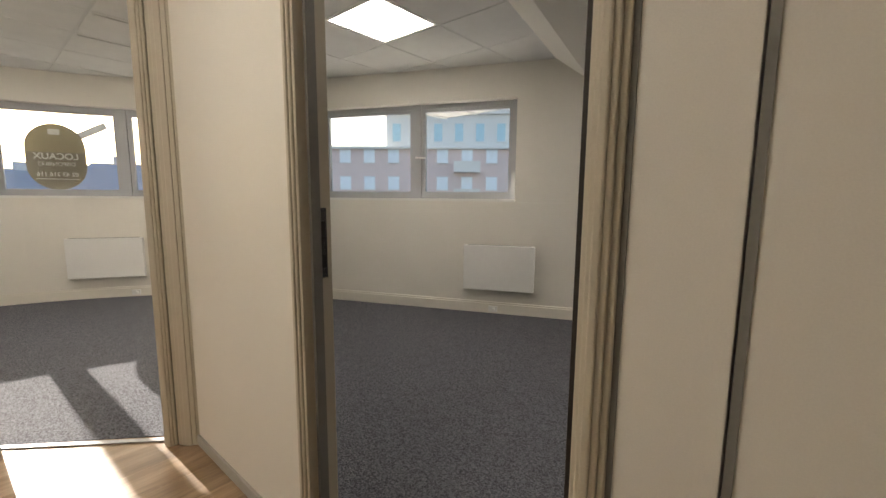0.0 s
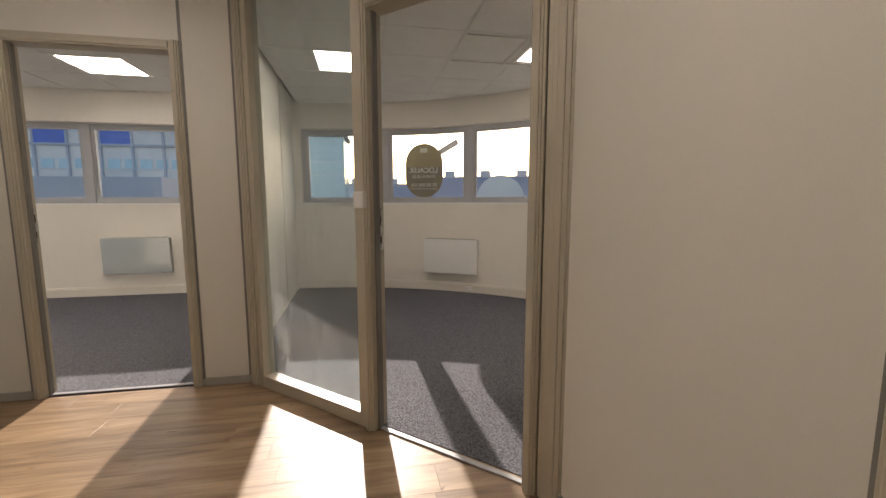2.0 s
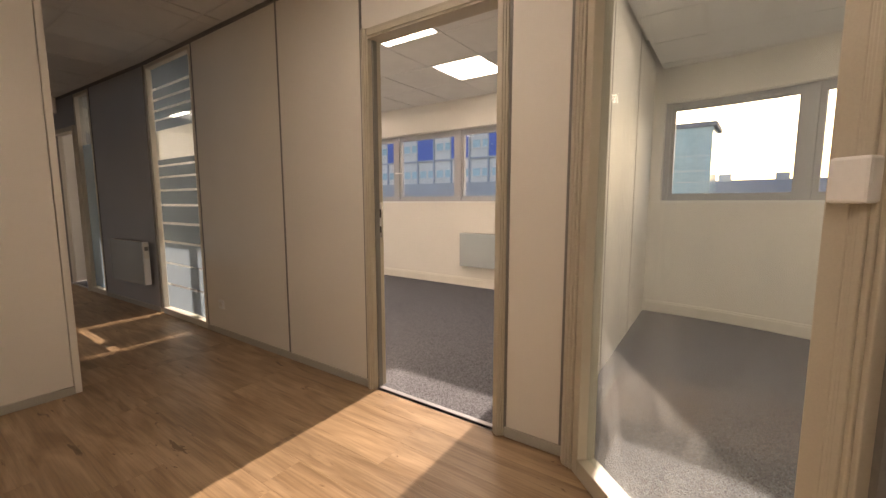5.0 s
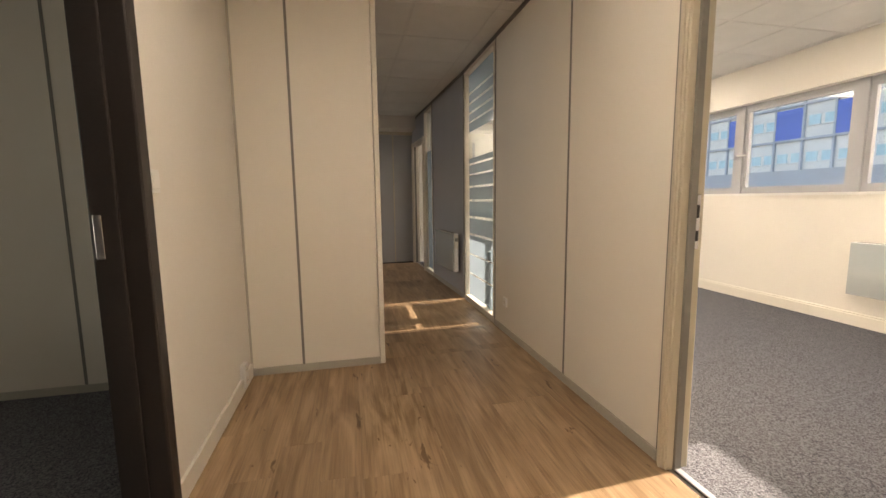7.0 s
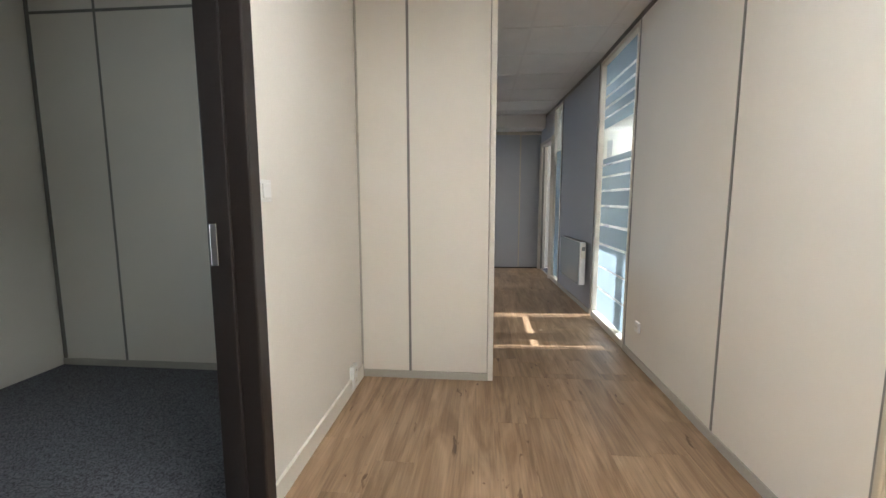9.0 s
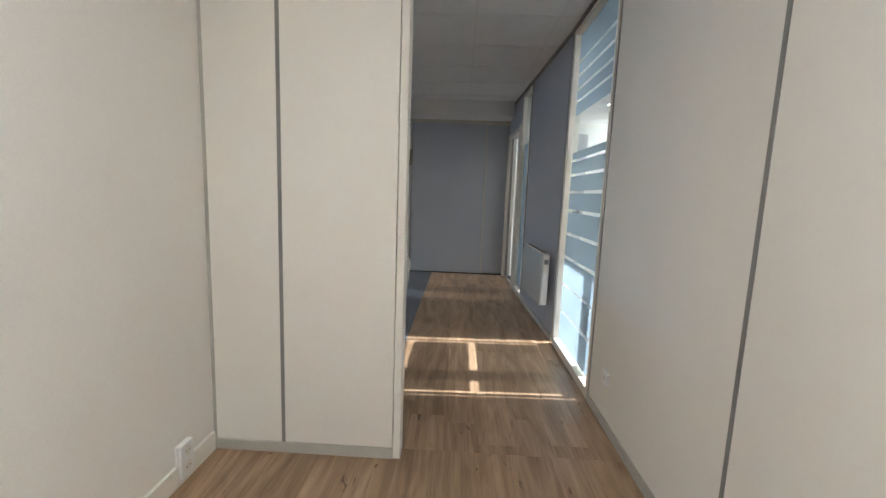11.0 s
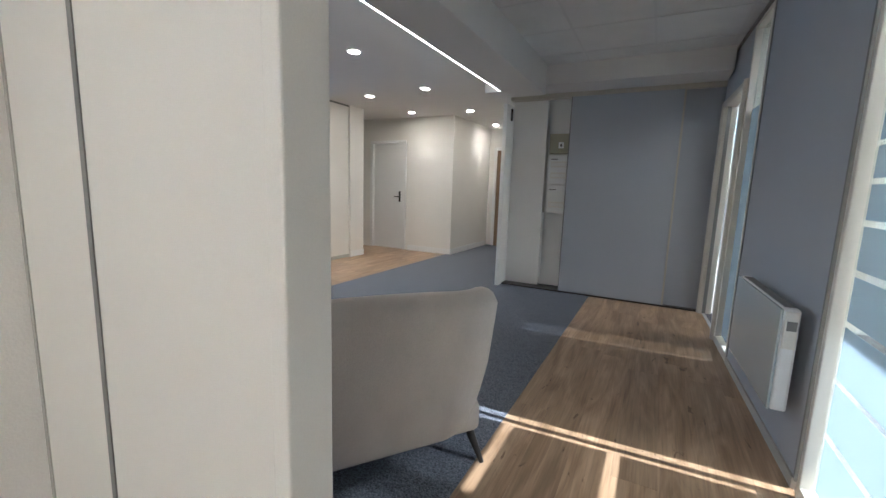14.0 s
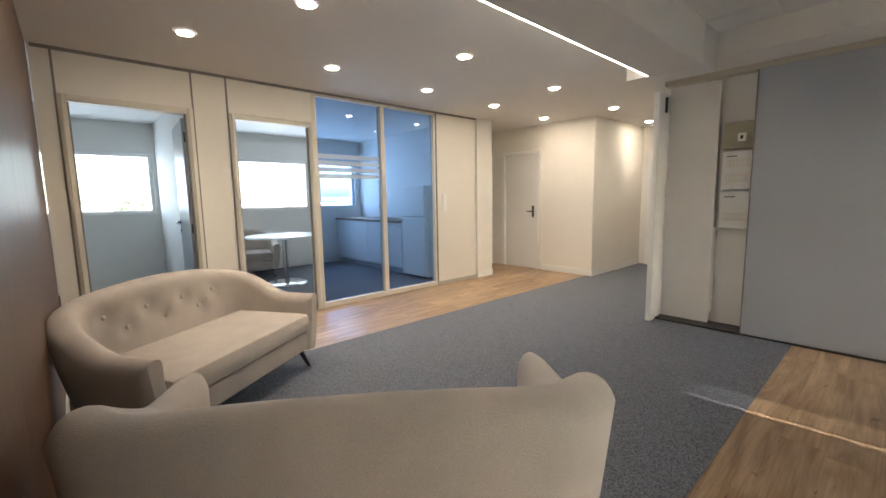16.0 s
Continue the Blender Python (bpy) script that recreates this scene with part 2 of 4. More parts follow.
M_GLASSHEATER = mat("white_glass_front", (0.42, 0.46, 0.465), 0.06, var=0.01, bump=0.0, coat=0.6)
M_SOFA = mat("beige_fabric", (0.475, 0.42, 0.365), 0.95, var=0.14, scale=6, fine=420, bump=0.5, stretch=(1, 1, 0.5))
M_SOFA.node_tree.nodes["Principled BSDF"].inputs["Sheen Weight"].default_value = 0.2
M_GLASS = glass("clear_glass", dirt=0.036)
M_WINGLASS = glass("window_glass", (0.97, 0.985, 0.985))
# blue of the kitchen's cool daylight, put into the pane colour
M_DAYBLUE = glass("daylight_blue_glass", (0.62, 0.76, 0.94))
M_FILM = film("frosted_film", (0.25, 0.305, 0.345), 0.25)
M_BAND = film("white_film", (0.62, 0.68, 0.72), 0.2)
M_PANELLIGHT = glow("led_panel", (1.0, 0.95, 0.87), PANEL_GLOW)
M_SPOT = glow("led_spot", (1.0, 0.86, 0.68), 30.0)
M_STRIP = glow("led_strip", (1.0, 0.88, 0.74), 2.2)
M_SIGN = mat("sign_dark", (0.17, 0.145, 0.10), 0.6, var=0.05, bump=0.0)
M_SIGNTOP = mat("sign_ochre", (0.30, 0.25, 0.14), 0.6, var=0.05, bump=0.0)
M_SIGNINK = mat("sign_pale_ink", (0.62, 0.6, 0.55), 0.6, var=0.02, bump=0.0)
M_BOX = mat("olive_box", (0.35, 0.33, 0.24), 0.5, var=0.1, bump=0.02)
M_TABLE = mat("white_laminate", (0.78, 0.79, 0.8), 0.25, var=0.02, bump=0.0)
M_COUNTER = mat("brown_worktop", (0.20, 0.14, 0.10), 0.4, var=0.2, bump=0.03)
M_BRICK = mat("pink_render", (0.70, 0.56, 0.52), 0.9, var=0.08, scale=0.3, fine=3, bump=0.1)
M_CONCRETE = mat("pale_cladding", (0.72, 0.70, 0.66), 0.85, var=0.06, scale=0.4, fine=4, bump=0.1)
M_BLUEPANE = mat("blue_cladding", (0.07, 0.14, 0.50), 0.3, var=0.12, scale=0.6, fine=5, bump=0.02)
M_PANEFAR = mat("far_window", (0.42, 0.60, 0.66), 0.12, var=0.15, scale=0.4, fine=2, bump=0.0)
M_SLATE = mat("slate_roof", (0.22, 0.24, 0.29), 0.7, var=0.15, scale=0.6, fine=6, bump=0.1)
M_GREYBLD = mat("grey_cladding", (0.42, 0.44, 0.48), 0.7, var=0.1, scale=0.4, fine=4, bump=0.1)
M_GROUND = mat("asphalt", (0.06, 0.06, 0.06), 0.9, var=0.2, scale=0.3, fine=20, bump=0.2)
M_LEAF = mat("leaf", (0.06, 0.10, 0.03), 0.7, var=0.4, scale=2, fine=10, bump=0.1)
M_BARK = mat("bark", (0.10, 0.07, 0.05), 0.9, var=0.3, scale=5, fine=40, bump=0.4)

H = 2.5
T = 0.08


# ---- partition walls: panels, joints, plinth and door frames in one local system ----
def partition(name, p, q, label):
    return thing(name, along(p, q), label, "wall", kind="structure")


def panel(w, s0, s1, z0=0.05, z1=H, m=None, t=T):
    part("panel", bx(s0 + 0.006, s1 - 0.006, -t, 0, z0, z1, 0.002), m or M_PANEL, w)


def joint(w, s, z0=0.04, z1=H, m=None, wd=0.016):
    part("joint_strip", bx(s - wd / 2, s + wd / 2, -T + 0.004, 0.003, z0, z1), m or M_JOINT, w)


def plinth(w, s0, s1):
    bm = bx(s0, s1, -T, 0.010, 0.0, 0.05, 0.003)
    part("plinth", bm, M_PLINTH, w)


def header_track(w, s0, s1):
    part("ceiling_track", bx(s0, s1, -T - 0.01, 0.012, H - 0.03, H + 0.02), M_JOINT, w)


def ridged(bm, x0, x1, y0, y1, z0, z1):
    """An upright with a stepped front, like an extruded aluminium profile."""
    w = x1 - x0
    box(bm, x0, x1, -T - 0.012, 0.012, z0, z1, 0.003)
    box(bm, x0 + w * 0.18, x1 - w * 0.18, -T - 0.02, 0.02, z0, z1, 0.004)
    box(bm, x0 + w * 0.36, x1 - w * 0.36, -T - 0.026, 0.026, z0, z1, 0.004)
    return bm


def door_frame(name, w, s0, s1, head=2.045, lock=None, m=None, f=0.056):
    """Frame round the clear opening s0..s1; a child of its wall."""
    m = m or M_FRAME
    d = part(name, ridged(bmesh.new(), s0 - f, s0, 0, 0, 0, head + f), m, w)
    part("jamb", ridged(bmesh.new(), s1, s1 + f, 0, 0, 0, head + f), m, d)
    bm = bmesh.new()
    box(bm, s0, s1, -T - 0.012, 0.012, head, head + f, 0.003)
    box(bm, s0, s1, -T - 0.02, 0.02, head + 0.012, head + 0.043, 0.004)
    part("head", bm, m, d)
    part("stop", bx(s0, s0 + 0.012, -0.05, -0.02, 0, head), M_JOINT, d)
    part("stop", bx(s1 - 0.012, s1, -0.05, -0.02, 0, head), M_JOINT, d)
    part("threshold_strip", bx(s0, s1, -0.05, -0.022, 0.002, 0.008, 0.002), M_ALU, d)
    if lock is not None:
        s = s0 if lock == 0 else s1
        dd = 0.003 if lock == 0 else -0.003
        bm = bx(min(s, s + dd), max(s, s + dd), -0.075, -0.05, 0.93, 1.14)
        part("strike_plate", bm, M_STEEL, d, "steel strike plate")
        part("latch_hole", bx(min(s, s + dd * 1.4), max(s, s + dd * 1.4), -0.07, -0.055, 1.05, 1.10), M_BLACK, d)
        part("latch_hole", bx(min(s, s + dd * 1.4), max(s, s + dd * 1.4), -0.07, -0.055, 0.96, 1.0), M_BLACK, d)
    return d


def leaf(name, m, width, height, mat_face, label, edge=None):
    """A door leaf hinged at its local origin, running along local x."""
    d = thing(name, m, label, "door", kind="structure")
    part("panel", bx(0.002, width - 0.004, -0.02, 0.02, 0.008, height, 0.002), mat_face, d)
    part("edge", bx(width - 0.004, width, -0.0205, 0.0205, 0.008, height), edge or M_JOINT, d)
    for sgn in (1, -1):
        h = part("handle", cyl(cyl(bmesh.new(), (width - 0.06, sgn * 0.018, 1.04), (width - 0.06, sgn * 0.065, 1.04), 0.011), (width - 0.06, sgn * 0.06, 1.04), (width - 0.18, sgn * 0.06, 1.035), 0.01), M_BLACK, d, "black lever handle", True)
        part("rose", cyl(bmesh.new(), (width - 0.06, sgn * 0.02, 1.04), (width - 0.06, sgn * 0.028, 1.04), 0.026, n=24), M_BLACK, h, "", True)
        part("lock_rose", cyl(bmesh.new(), (width - 0.06, sgn * 0.02, 0.95), (width - 0.06, sgn * 0.028, 0.95), 0.024, n=24), M_BLACK, h, "", True)
    for z in (0.2, 1.0, 1.85):
        part("hinge", cyl(bmesh.new(), (0.0, 0.0, z - 0.045), (0.0, 0.0, z + 0.045), 0.007), M_BLACK, d, "", True)
    return d


def glazing(w, s0, s1, z0, z1, m, f=0.035, name="glazed_panel", fm=None):
    """A framed fixed pane in a partition."""
    bm = bmesh.new()
    for a, b in ((s0, s0 + f), (s1 - f, s1)):
        box(bm, a, b, -T + 0.005, 0.006, z0, z1, 0.004)
    box(bm, s0 + f, s1 - f, -T + 0.005, 0.006, z0, z0 + f + 0.03, 0.004)
    box(bm, s0 + f, s1 - f, -T + 0.005, 0.006, z1 - f, z1, 0.004)
    g = part(name, bm, fm or M_FRAME, w)
    pane = part("pane", bx(s0 + f, s1 - f, -0.045, -0.037, z0 + f + 0.03, z1 - f), m, g)
    pane.visible_shadow = False
    return g


# wall between the offices and the corridor (x = 3.49)
wA = partition("wall_east", (3.49, 1.18), (3.49, 5.45), "cream vinyl panel partition with grey joints along the corridor")
panel(wA, 0.0, 0.292)
door_frame("door_1", wA, 0.352, 1.165, lock=1)
panel(wA, 0.292, 1.226, 2.103, H)
panel(wA, 1.226, 2.03)
panel(wA, 2.03, 3.25)
for s in (0.012, 0.290, 1.228, 2.03, 3.25):
    joint(wA, s)
glazing(wA, 3.27, 4.22, 0.0, 2.46, M_GLASS, 0.03, fm=M_FRAMEPALE)
panel(wA, 3.26, 4.25, 2.46, H)
plinth(wA, 0, 0.29)
plinth(wA, 1.228, 3.26)
header_track(wA, 0, 4.27)
# frosted film bands on the corridor pane, parted by clear lines
film_levels = [0.078, 0.30, 0.325, 0.52, 0.54, 0.738, 0.762, 0.925, 0.95, 1.105, 1.128, 1.25, 1.272, 1.38, 1.40, 1.49, 1.51, 1.56, 1.84, 1.93, 1.95, 2.02, 2.045, 2.12, 2.145, 2.22, 2.245, 2.42]
for a, b in zip(film_levels[0::2], film_levels[1::2]):
    part("film_band", bx(3.325, 4.165, -0.036, -0.035, a, b), M_FILM, wA)

# the corridor wall bends slightly beyond the glazing
wB = partition("wall_east_far", (3.49, 5.45), (3.36, 8.35), "grey panel partition with a glazed strip and an open door")
panel(wB, 0.0, 1.40, m=M_GREYPANEL)
glazing(wB, 1.42, 1.90, 0.0, 2.46, M_GLASS, 0.03, fm=M_FRAMEPALE)
panel(wB, 1.40, 1.95, 2.46, H, m=M_GREYPANEL)
door_frame("door_2", wB, 1.99, 2.80, lock=None, m=M_FRAMEPALE)
panel(wB, 1.945, 2.903, 2.103, H, m=M_GREYPANEL)
panel(wB, 2.86, 2.903, m=M_GREYPANEL)
plinth(wB, 0, 1.41)
for s in (0.0, 1.41):
    joint(wB, s)
header_track(wB, 0, 2.90)
part("film_band", bx(1.4505, 1.8695, -0.036, -0.035, 0.074, 1.85), M_FILM, wB)

# angled glazed wall of the round office
wC = partition("wall_glazed", (2.10, -0.28), (3.485, 1.18), "angled partition with a glazed panel and an open doorway")
LC = math.hypot(1.385, 1.46)
door_frame("door_3", wC, 0.148, 0.945, lock=1)
part("corner_post", ridged(bmesh.new(), -0.02, 0.085, 0, 0, 0, H), M_FRAME, wC)
panel(wC, 0.09, 1.003, 2.103, H)
glazing(wC, 1.003, LC - 0.09, 0.0, H - 0.01, M_GLASS, 0.045)
part("corner_post", ridged(bmesh.new(), LC - 0.085, LC - 0.005, 0, 0, 0, H), M_FRAME, wC)
header_track(wC, 0, LC)
lock_c = part("magnetic_lock", bx(0.955, 1.02, 0.012, 0.045, 1.14, 1.22, 0.006), M_WHITE, wC, "white plastic lock box")

# wall with the doorway to the far office (y = -0.29)
wD = partition("wall_south", (-1.4, -0.29), (2.10, -0.28), "cream panel partition with an open doorway")
door_frame("door_4", wD, 1.684, 2.502, lock=1)
panel(wD, 2.56, 3.49)
joint(wD, 2.561)
panel(wD, 1.627, 2.56, 2.103, H)
panel(wD, 1.475, 1.627)
joint(wD, 1.625, wd=0.012)
joint(wD, 1.472, wd=0.011)
panel(wD, 0.2, 1.475)
panel(wD, 0.0, 0.2)
plinth(wD, 2.56, 3.49)
plinth(wD, 0, 1.62)
header_track(wD, 0, 3.49)

# partition that ends in the corridor (y = 3.78)
wE = partition("wall_stub", (2.43, 3.785), (-0.62, 3.785), "cream panel partition stub with grey joints")
panel(wE, 0.02, 0.53)
panel(wE, 0.53, 0.88)
panel(wE, 0.88, 1.78)
panel(wE, 1.78, 2.56)
panel(wE, 2.56, 3.05)
for s in (0.53, 1.78, 2.56):
    joint(wE, s)
joint(wE, 0.852, wd=0.014, m=M_PLINTH)
joint(wE, 3.035, wd=0.03)
part("joint_strip", bx(1.79, 3.02, -T + 0.004, 0.0035, 2.375, 2.392), M_JOINT, wE)
part("end_cap", bx(-0.012, 0.022, -T - 0.004, 0.006, 0, H, 0.004), M_PANEL, wE)
plinth(wE, 0.02, 3.05)
header_track(wE, 0, 3.05)
solid("wall_cladding", bx(-1.63, 2.425, 3.868, 3.880, 0.0, H, 0.002), M_DARKWOOD, "dark brown wood cladding behind the lounge", "wall cladding", "structure")
solid("wall_lounge_south", bx(-1.71, -0.62, 3.78, 3.866, 0.0, H), M_WALL, "cream painted lounge wall", "wall", "structure")

# painted wall with the dark doorway (x = 1.57)
wF = thing("wall_west", pose(0, 0, 0), "cream painted wall beside a dark door frame", "wall", kind="structure")
part("wall_face", bx(1.47, 1.57, 2.565, 3.785, 0, H), M_WALL, wF)
part("wall_face", bx(1.47, 1.57, 1.50, 2.565, 2.09, H), M_WALL, wF)
part("wall_face", bx(1.47, 1.57, 1.40, 1.50, 0, H), M_WALL, wF)
part("architrave", bx(1.57, 1.578, 2.57, 2.585, 0, 2.09), M_WHITE, wF)
part("skirting", bx(1.57, 1.585, 2.59, 3.77, 0, 0.09, 0.003), M_TRUNK, wF)
fr = part("door_frame", bx(1.44, 1.60, 2.50, 2.565, 0, 2.09, 0.006), M_DARKFRAME, wF, "dark brown door frame")
part("rebate", bx(1.45, 1.53, 2.485, 2.50, 0, 2.04, 0.003), M_DARKFRAME, fr)
part("jamb", bx(1.44, 1.60, 1.50, 1.57, 0, 2.09, 0.006), M_DARKFRAME, fr)
part("head", bx(1.44, 1.60, 1.57, 2.50, 2.04, 2.09, 0.006), M_DARKFRAME, fr)
part("strike_plate", bx(1.46, 1.485, 2.481, 2.485, 0.96, 1.10, 0.002), M_STEEL, fr, "steel strike plate")
leaf("door_5", pose(1.425, 1.615, 0, 0, 0, 133), 0.86, 2.03, M_DARKDOOR, "dark grey door leaf standing open beside the dark frame", M_DARKFRAME)

# side room and rear corridor shell
ws = thing("wall_side_room", pose(0, 0, 0), "cream panel wall of the side room with an unseen added window", "wall", kind="structure")
# window opening is added out of view to brighten the side room
for y0, y1, z0, z1 in ((1.4, 1.5, 0, H), (2.7, 3.86, 0, H), (1.5, 2.7, 0, 0.6), (1.5, 2.7, 2.3, H)):
    part("wall_face", bx(-0.72, -0.62, y0, y1, z0, z1), M_PANEL, ws)
pn = part("pane", bx(-0.675, -0.665, 1.5, 2.7, 0.6, 2.3), M_WINGLASS, ws)
pn.visible_shadow = False
solid("wall_corridor_rear", bx(-1.4, 1.465, 1.30, 1.40, 0, H), M_PANEL, "cream panel wall of the rear corridor", "wall", "structure")
solid("wall_corridor_end", bx(-1.5, -1.4, -0.4, 1.5, 0, H), M_PANEL, "cream panel wall that ends the rear corridor", "wall", "structure")

leaf("door_12", pose(0.318, -0.385, 0, 0, 0, -82.5), 0.82, 2.03, M_DARKFRAME, "dark office door standing open into the far office", M_BLACK)
leaf("door_13", pose(2.245, -0.215, 0, 0, 0, -27), 0.755, 2.03, M_DARKFRAME, "dark office door standing open into the round office", M_ALU)
leaf("door_14", pose(3.50, 7.44, 0, 0, 0, 5), 0.76, 2.03, M_GREYPANEL, "grey office door standing open at the corridor end", M_JOINT)

# ---- curved facade ----
CX, CY, R0, ANG = 2.40, 1.40, 4.08, radians(66)
LARC = R0 * ANG


def fac(s, d, z=0.0):
    if s < 0:
        return Vector((CX + R0 + d, CY - s, z))
    if s <= LARC:
        a = s / R0
        return Vector((CX + (R0 + d) * math.cos(a), CY - (R0 + d) * math.sin(a), z))
    a = ANG
    return Vector((CX + (R0 + d) * math.cos(a) - (s - LARC) * math.sin(a), CY - (R0 + d) * math.sin(a) - (s - LARC) * math.cos(a), z))


def facade(bm, s0, s1, d0, d1, z0, z1):
    """A bar that follows the facade between two stations."""
    cuts = [s0] + [c for c in (0.0, LARC) if s0 < c < s1] + [s1]
    st = [s0]
    for a, b in zip(cuts, cuts[1:]):
        n = max(1, math.ceil((b - a) / 0.15)) if a >= 0 and b <= LARC + 1e-6 else 1
        st += [a + (b - a) * (i + 1) / n for i in range(n)]
    rings = [[bm.verts.new(fac(s, d, z)) for d, z in ((d0, z0), (d1, z0), (d1, z1), (d0, z1))] for s in st]
    for r0, r1 in zip(rings, rings[1:]):
        for i in range(4):
            bm.faces.new((r0[i], r0[(i + 1) % 4], r1[(i + 1) % 4], r1[i]))
    bm.faces.new(rings[0])
    bm.faces.new(rings[-1][::-1])
    return bm


SILL, HEAD = 1.13, 2.12
WINS = [(-5.9, -0.3, [-5.45, -4.5, -3.47, -2.35, -1.28]), (0.16, 3.52, [1.25, 2.37]), (4.6, 6.80, [5.75]), (7.95, 9.2, [])]
wall_f = thing("wall_facade", pose(0, 0, 0), "cream painted outer wall, curved round the corner", "wall", kind="structure")
part("spandrel", facade(bmesh.new(), -7.4, 10.5, 0, 0.28, -0.3, SILL), M_WALL, wall_f)
part("lintel", facade(bmesh.new(), -7.4, 10.5, 0, 0.28, HEAD, 2.75), M_WALL, wall_f)
part("ledge", facade(bmesh.new(), 4.62, 10.3, -0.03, 0.0, 0.0, 1.12), M_WALL, wall_f)
prev = -7.4
for i, (a, b, ms) in enumerate(WINS):
    part("pier", facade(bmesh.new(), prev, a, 0, 0.28, SILL, HEAD), M_WALL, wall_f)
    prev = b
part("pier", facade(bmesh.new(), prev, 10.5, 0, 0.28, SILL, HEAD), M_WALL, wall_f)
for i, (a, b, ms) in enumerate(WINS):
    w = thing("window_%d" % (i + 1), pose(0, 0, 0), "grey aluminium window band set in the outer wall", "window", kind="structure")
    part("window_sill", facade(bmesh.new(), a, b, -0.02, 0.10, SILL, SILL + 0.025), M_WHITE, w)
    fr = facade(bmesh.new(), a, b, 0.10, 0.16, SILL + 0.025, SILL + 0.065)
    part("window_frame", facade(fr, a, b, 0.10, 0.16, HEAD - 0.045, HEAD), M_ALU, w)
    edges = [a] + ms + [b]
    for m in edges:
        lo, hi = (m, m + 0.05) if m == a else (m - 0.05, m) if m == b else (m - 0.045, m + 0.045)
        part("mullion", facade(bmesh.new(), lo, hi, 0.085, 0.165, SILL + 0.025, HEAD), M_ALU, w)
    for a2, b2 in zip(edges, edges[1:]):
        sash = bmesh.new()
        for lo, hi in ((a2 + 0.045, a2 + 0.085), (b2 - 0.085, b2 - 0.045)):
            facade(sash, lo, hi, 0.11, 0.15, SILL + 0.065, HEAD - 0.045)
        facade(sash, a2 + 0.085, b2 - 0.085, 0.11, 0.15, SILL + 0.065, SILL + 0.095)
        facade(sash, a2 + 0.085, b2 - 0.085, 0.11, 0.15, HEAD - 0.075, HEAD - 0.045)
        part("sash", sash, M_ALU, w)
        pane = part("pane", facade(bmesh.new(), a2 + 0.085, b2 - 0.085, 0.127, 0.133, SILL + 0.095, HEAD - 0.075), M_WINGLASS, w)
        pane.visible_shadow = False
    for m in ms[::2] if i != 1 else [b - 0.04]:
        q = fac(m + 0.02, 0.07, 1.56)
        hd = part("window_handle", cyl(cyl(bmesh.new(), fac(m + 0.0, 0.10, 1.58), fac(m, 0.06, 1.58), 0.012), fac(m, 0.065, 1.58), fac(m + 0.10, 0.065, 1.575), 0.009), M_WHITE, w, "white lever handle", True)
# perimeter trunking
for s0, s1 in ((-6.9, -0.08), (-0.0, 4.55), (4.62, 10.2)):
    e = -0.03 if s0 > 4 else 0.0
    bm = facade(bmesh.new(), s0, s1, e - 0.035, e, 0.0, 0.10)
    facade(bm, s0, s1, e - 0.02, e, 0.10, 0.115)
    solid("baseboard", bm, M_TRUNK, "cream cable trunking along the outer wall", "baseboard", "structure")

# dividing walls between the offices
dn = partition("wall_office_divider", (6.49, 1.34), (3.57, 1.26), "cream partition between two offices")
panel(dn, 0.0, 0.95, 0.0)
panel(dn, 0.95, 1.95, 0.0)
panel(dn, 1.95, 2.92, 0.0)
for s in (0.95, 1.95):
    joint(dn, s, 0.0, m=M_PLINTH, wd=0.012)
dv = partition("wall_office_divider_south", (4.35, -2.22), (2.09, -0.40), "cream partition between the round and far offices")
part("panel", bx(0, 2.9, -0.04, 0.04, 0, H), M_PANEL, dv)
bm = bmesh.new()
nx, ny = math.cos(ANG), -math.sin(ANG)
solid("wall_far_office", bx(-2.2, -2.1, -5.4, -0.3, 0, H), M_WALL, "cream wall of the far office", "wall", "structure")
solid("wall_far_office_north", bx(-2.1, -1.5, -0.5, -0.4, 0, H), M_WALL, "cream wall behind the far office", "wall", "structure")
solid("wall_office_north", bx(3.5, 6.5, 8.40, 8.5, 0, H), M_WALL, "cream wall that ends the large office", "wall", "structure")
# concrete beam across the far office ceiling
bmm = thing("beam", pose(1.55, -3.42, 0, 0, 0, 11.5), "cream painted haunched ceiling beam in the far office", "beam", kind="structure")
bm = bmesh.new()
f = bm.faces.new([bm.verts.new((x, -0.2, z)) for x, z in ((0.32, 2.46), (0.0, 2.23), (-0.45, 2.23), (-0.45, 2.6), (0.32, 2.6))])
r = bmesh.ops.extrude_face_region(bm, geom=[f])
for v in r["geom"]:
    if isinstance(v, bmesh.types.BMVert):
        v.co.y = 2.98
part("beam_body", bm, M_WALL, bmm)

# ---- floors ----
gnd = solid("ground", bx(-600, 900, -700, 700, -9.2, -9.0), M_GROUND, "grey street level far below the offices", "ground", "structure")
slab = solid("floor_slab", bx(-7.5, 6.5, -6.0, 13.0, -0.32, -0.022), M_CONCRETE, "concrete floor slab", "floor", "structure")


def flat_poly(pts, z0, z1):
    bm = bmesh.new()
    f = bm.faces.new([bm.verts.new((x, y, z0)) for x, y in pts])
    r = bmesh.ops.extrude_face_region(bm, geom=[f])
    for v in r["geom"]:
        if isinstance(v, bmesh.types.BMVert):
            v.co.z = z1
    return bm


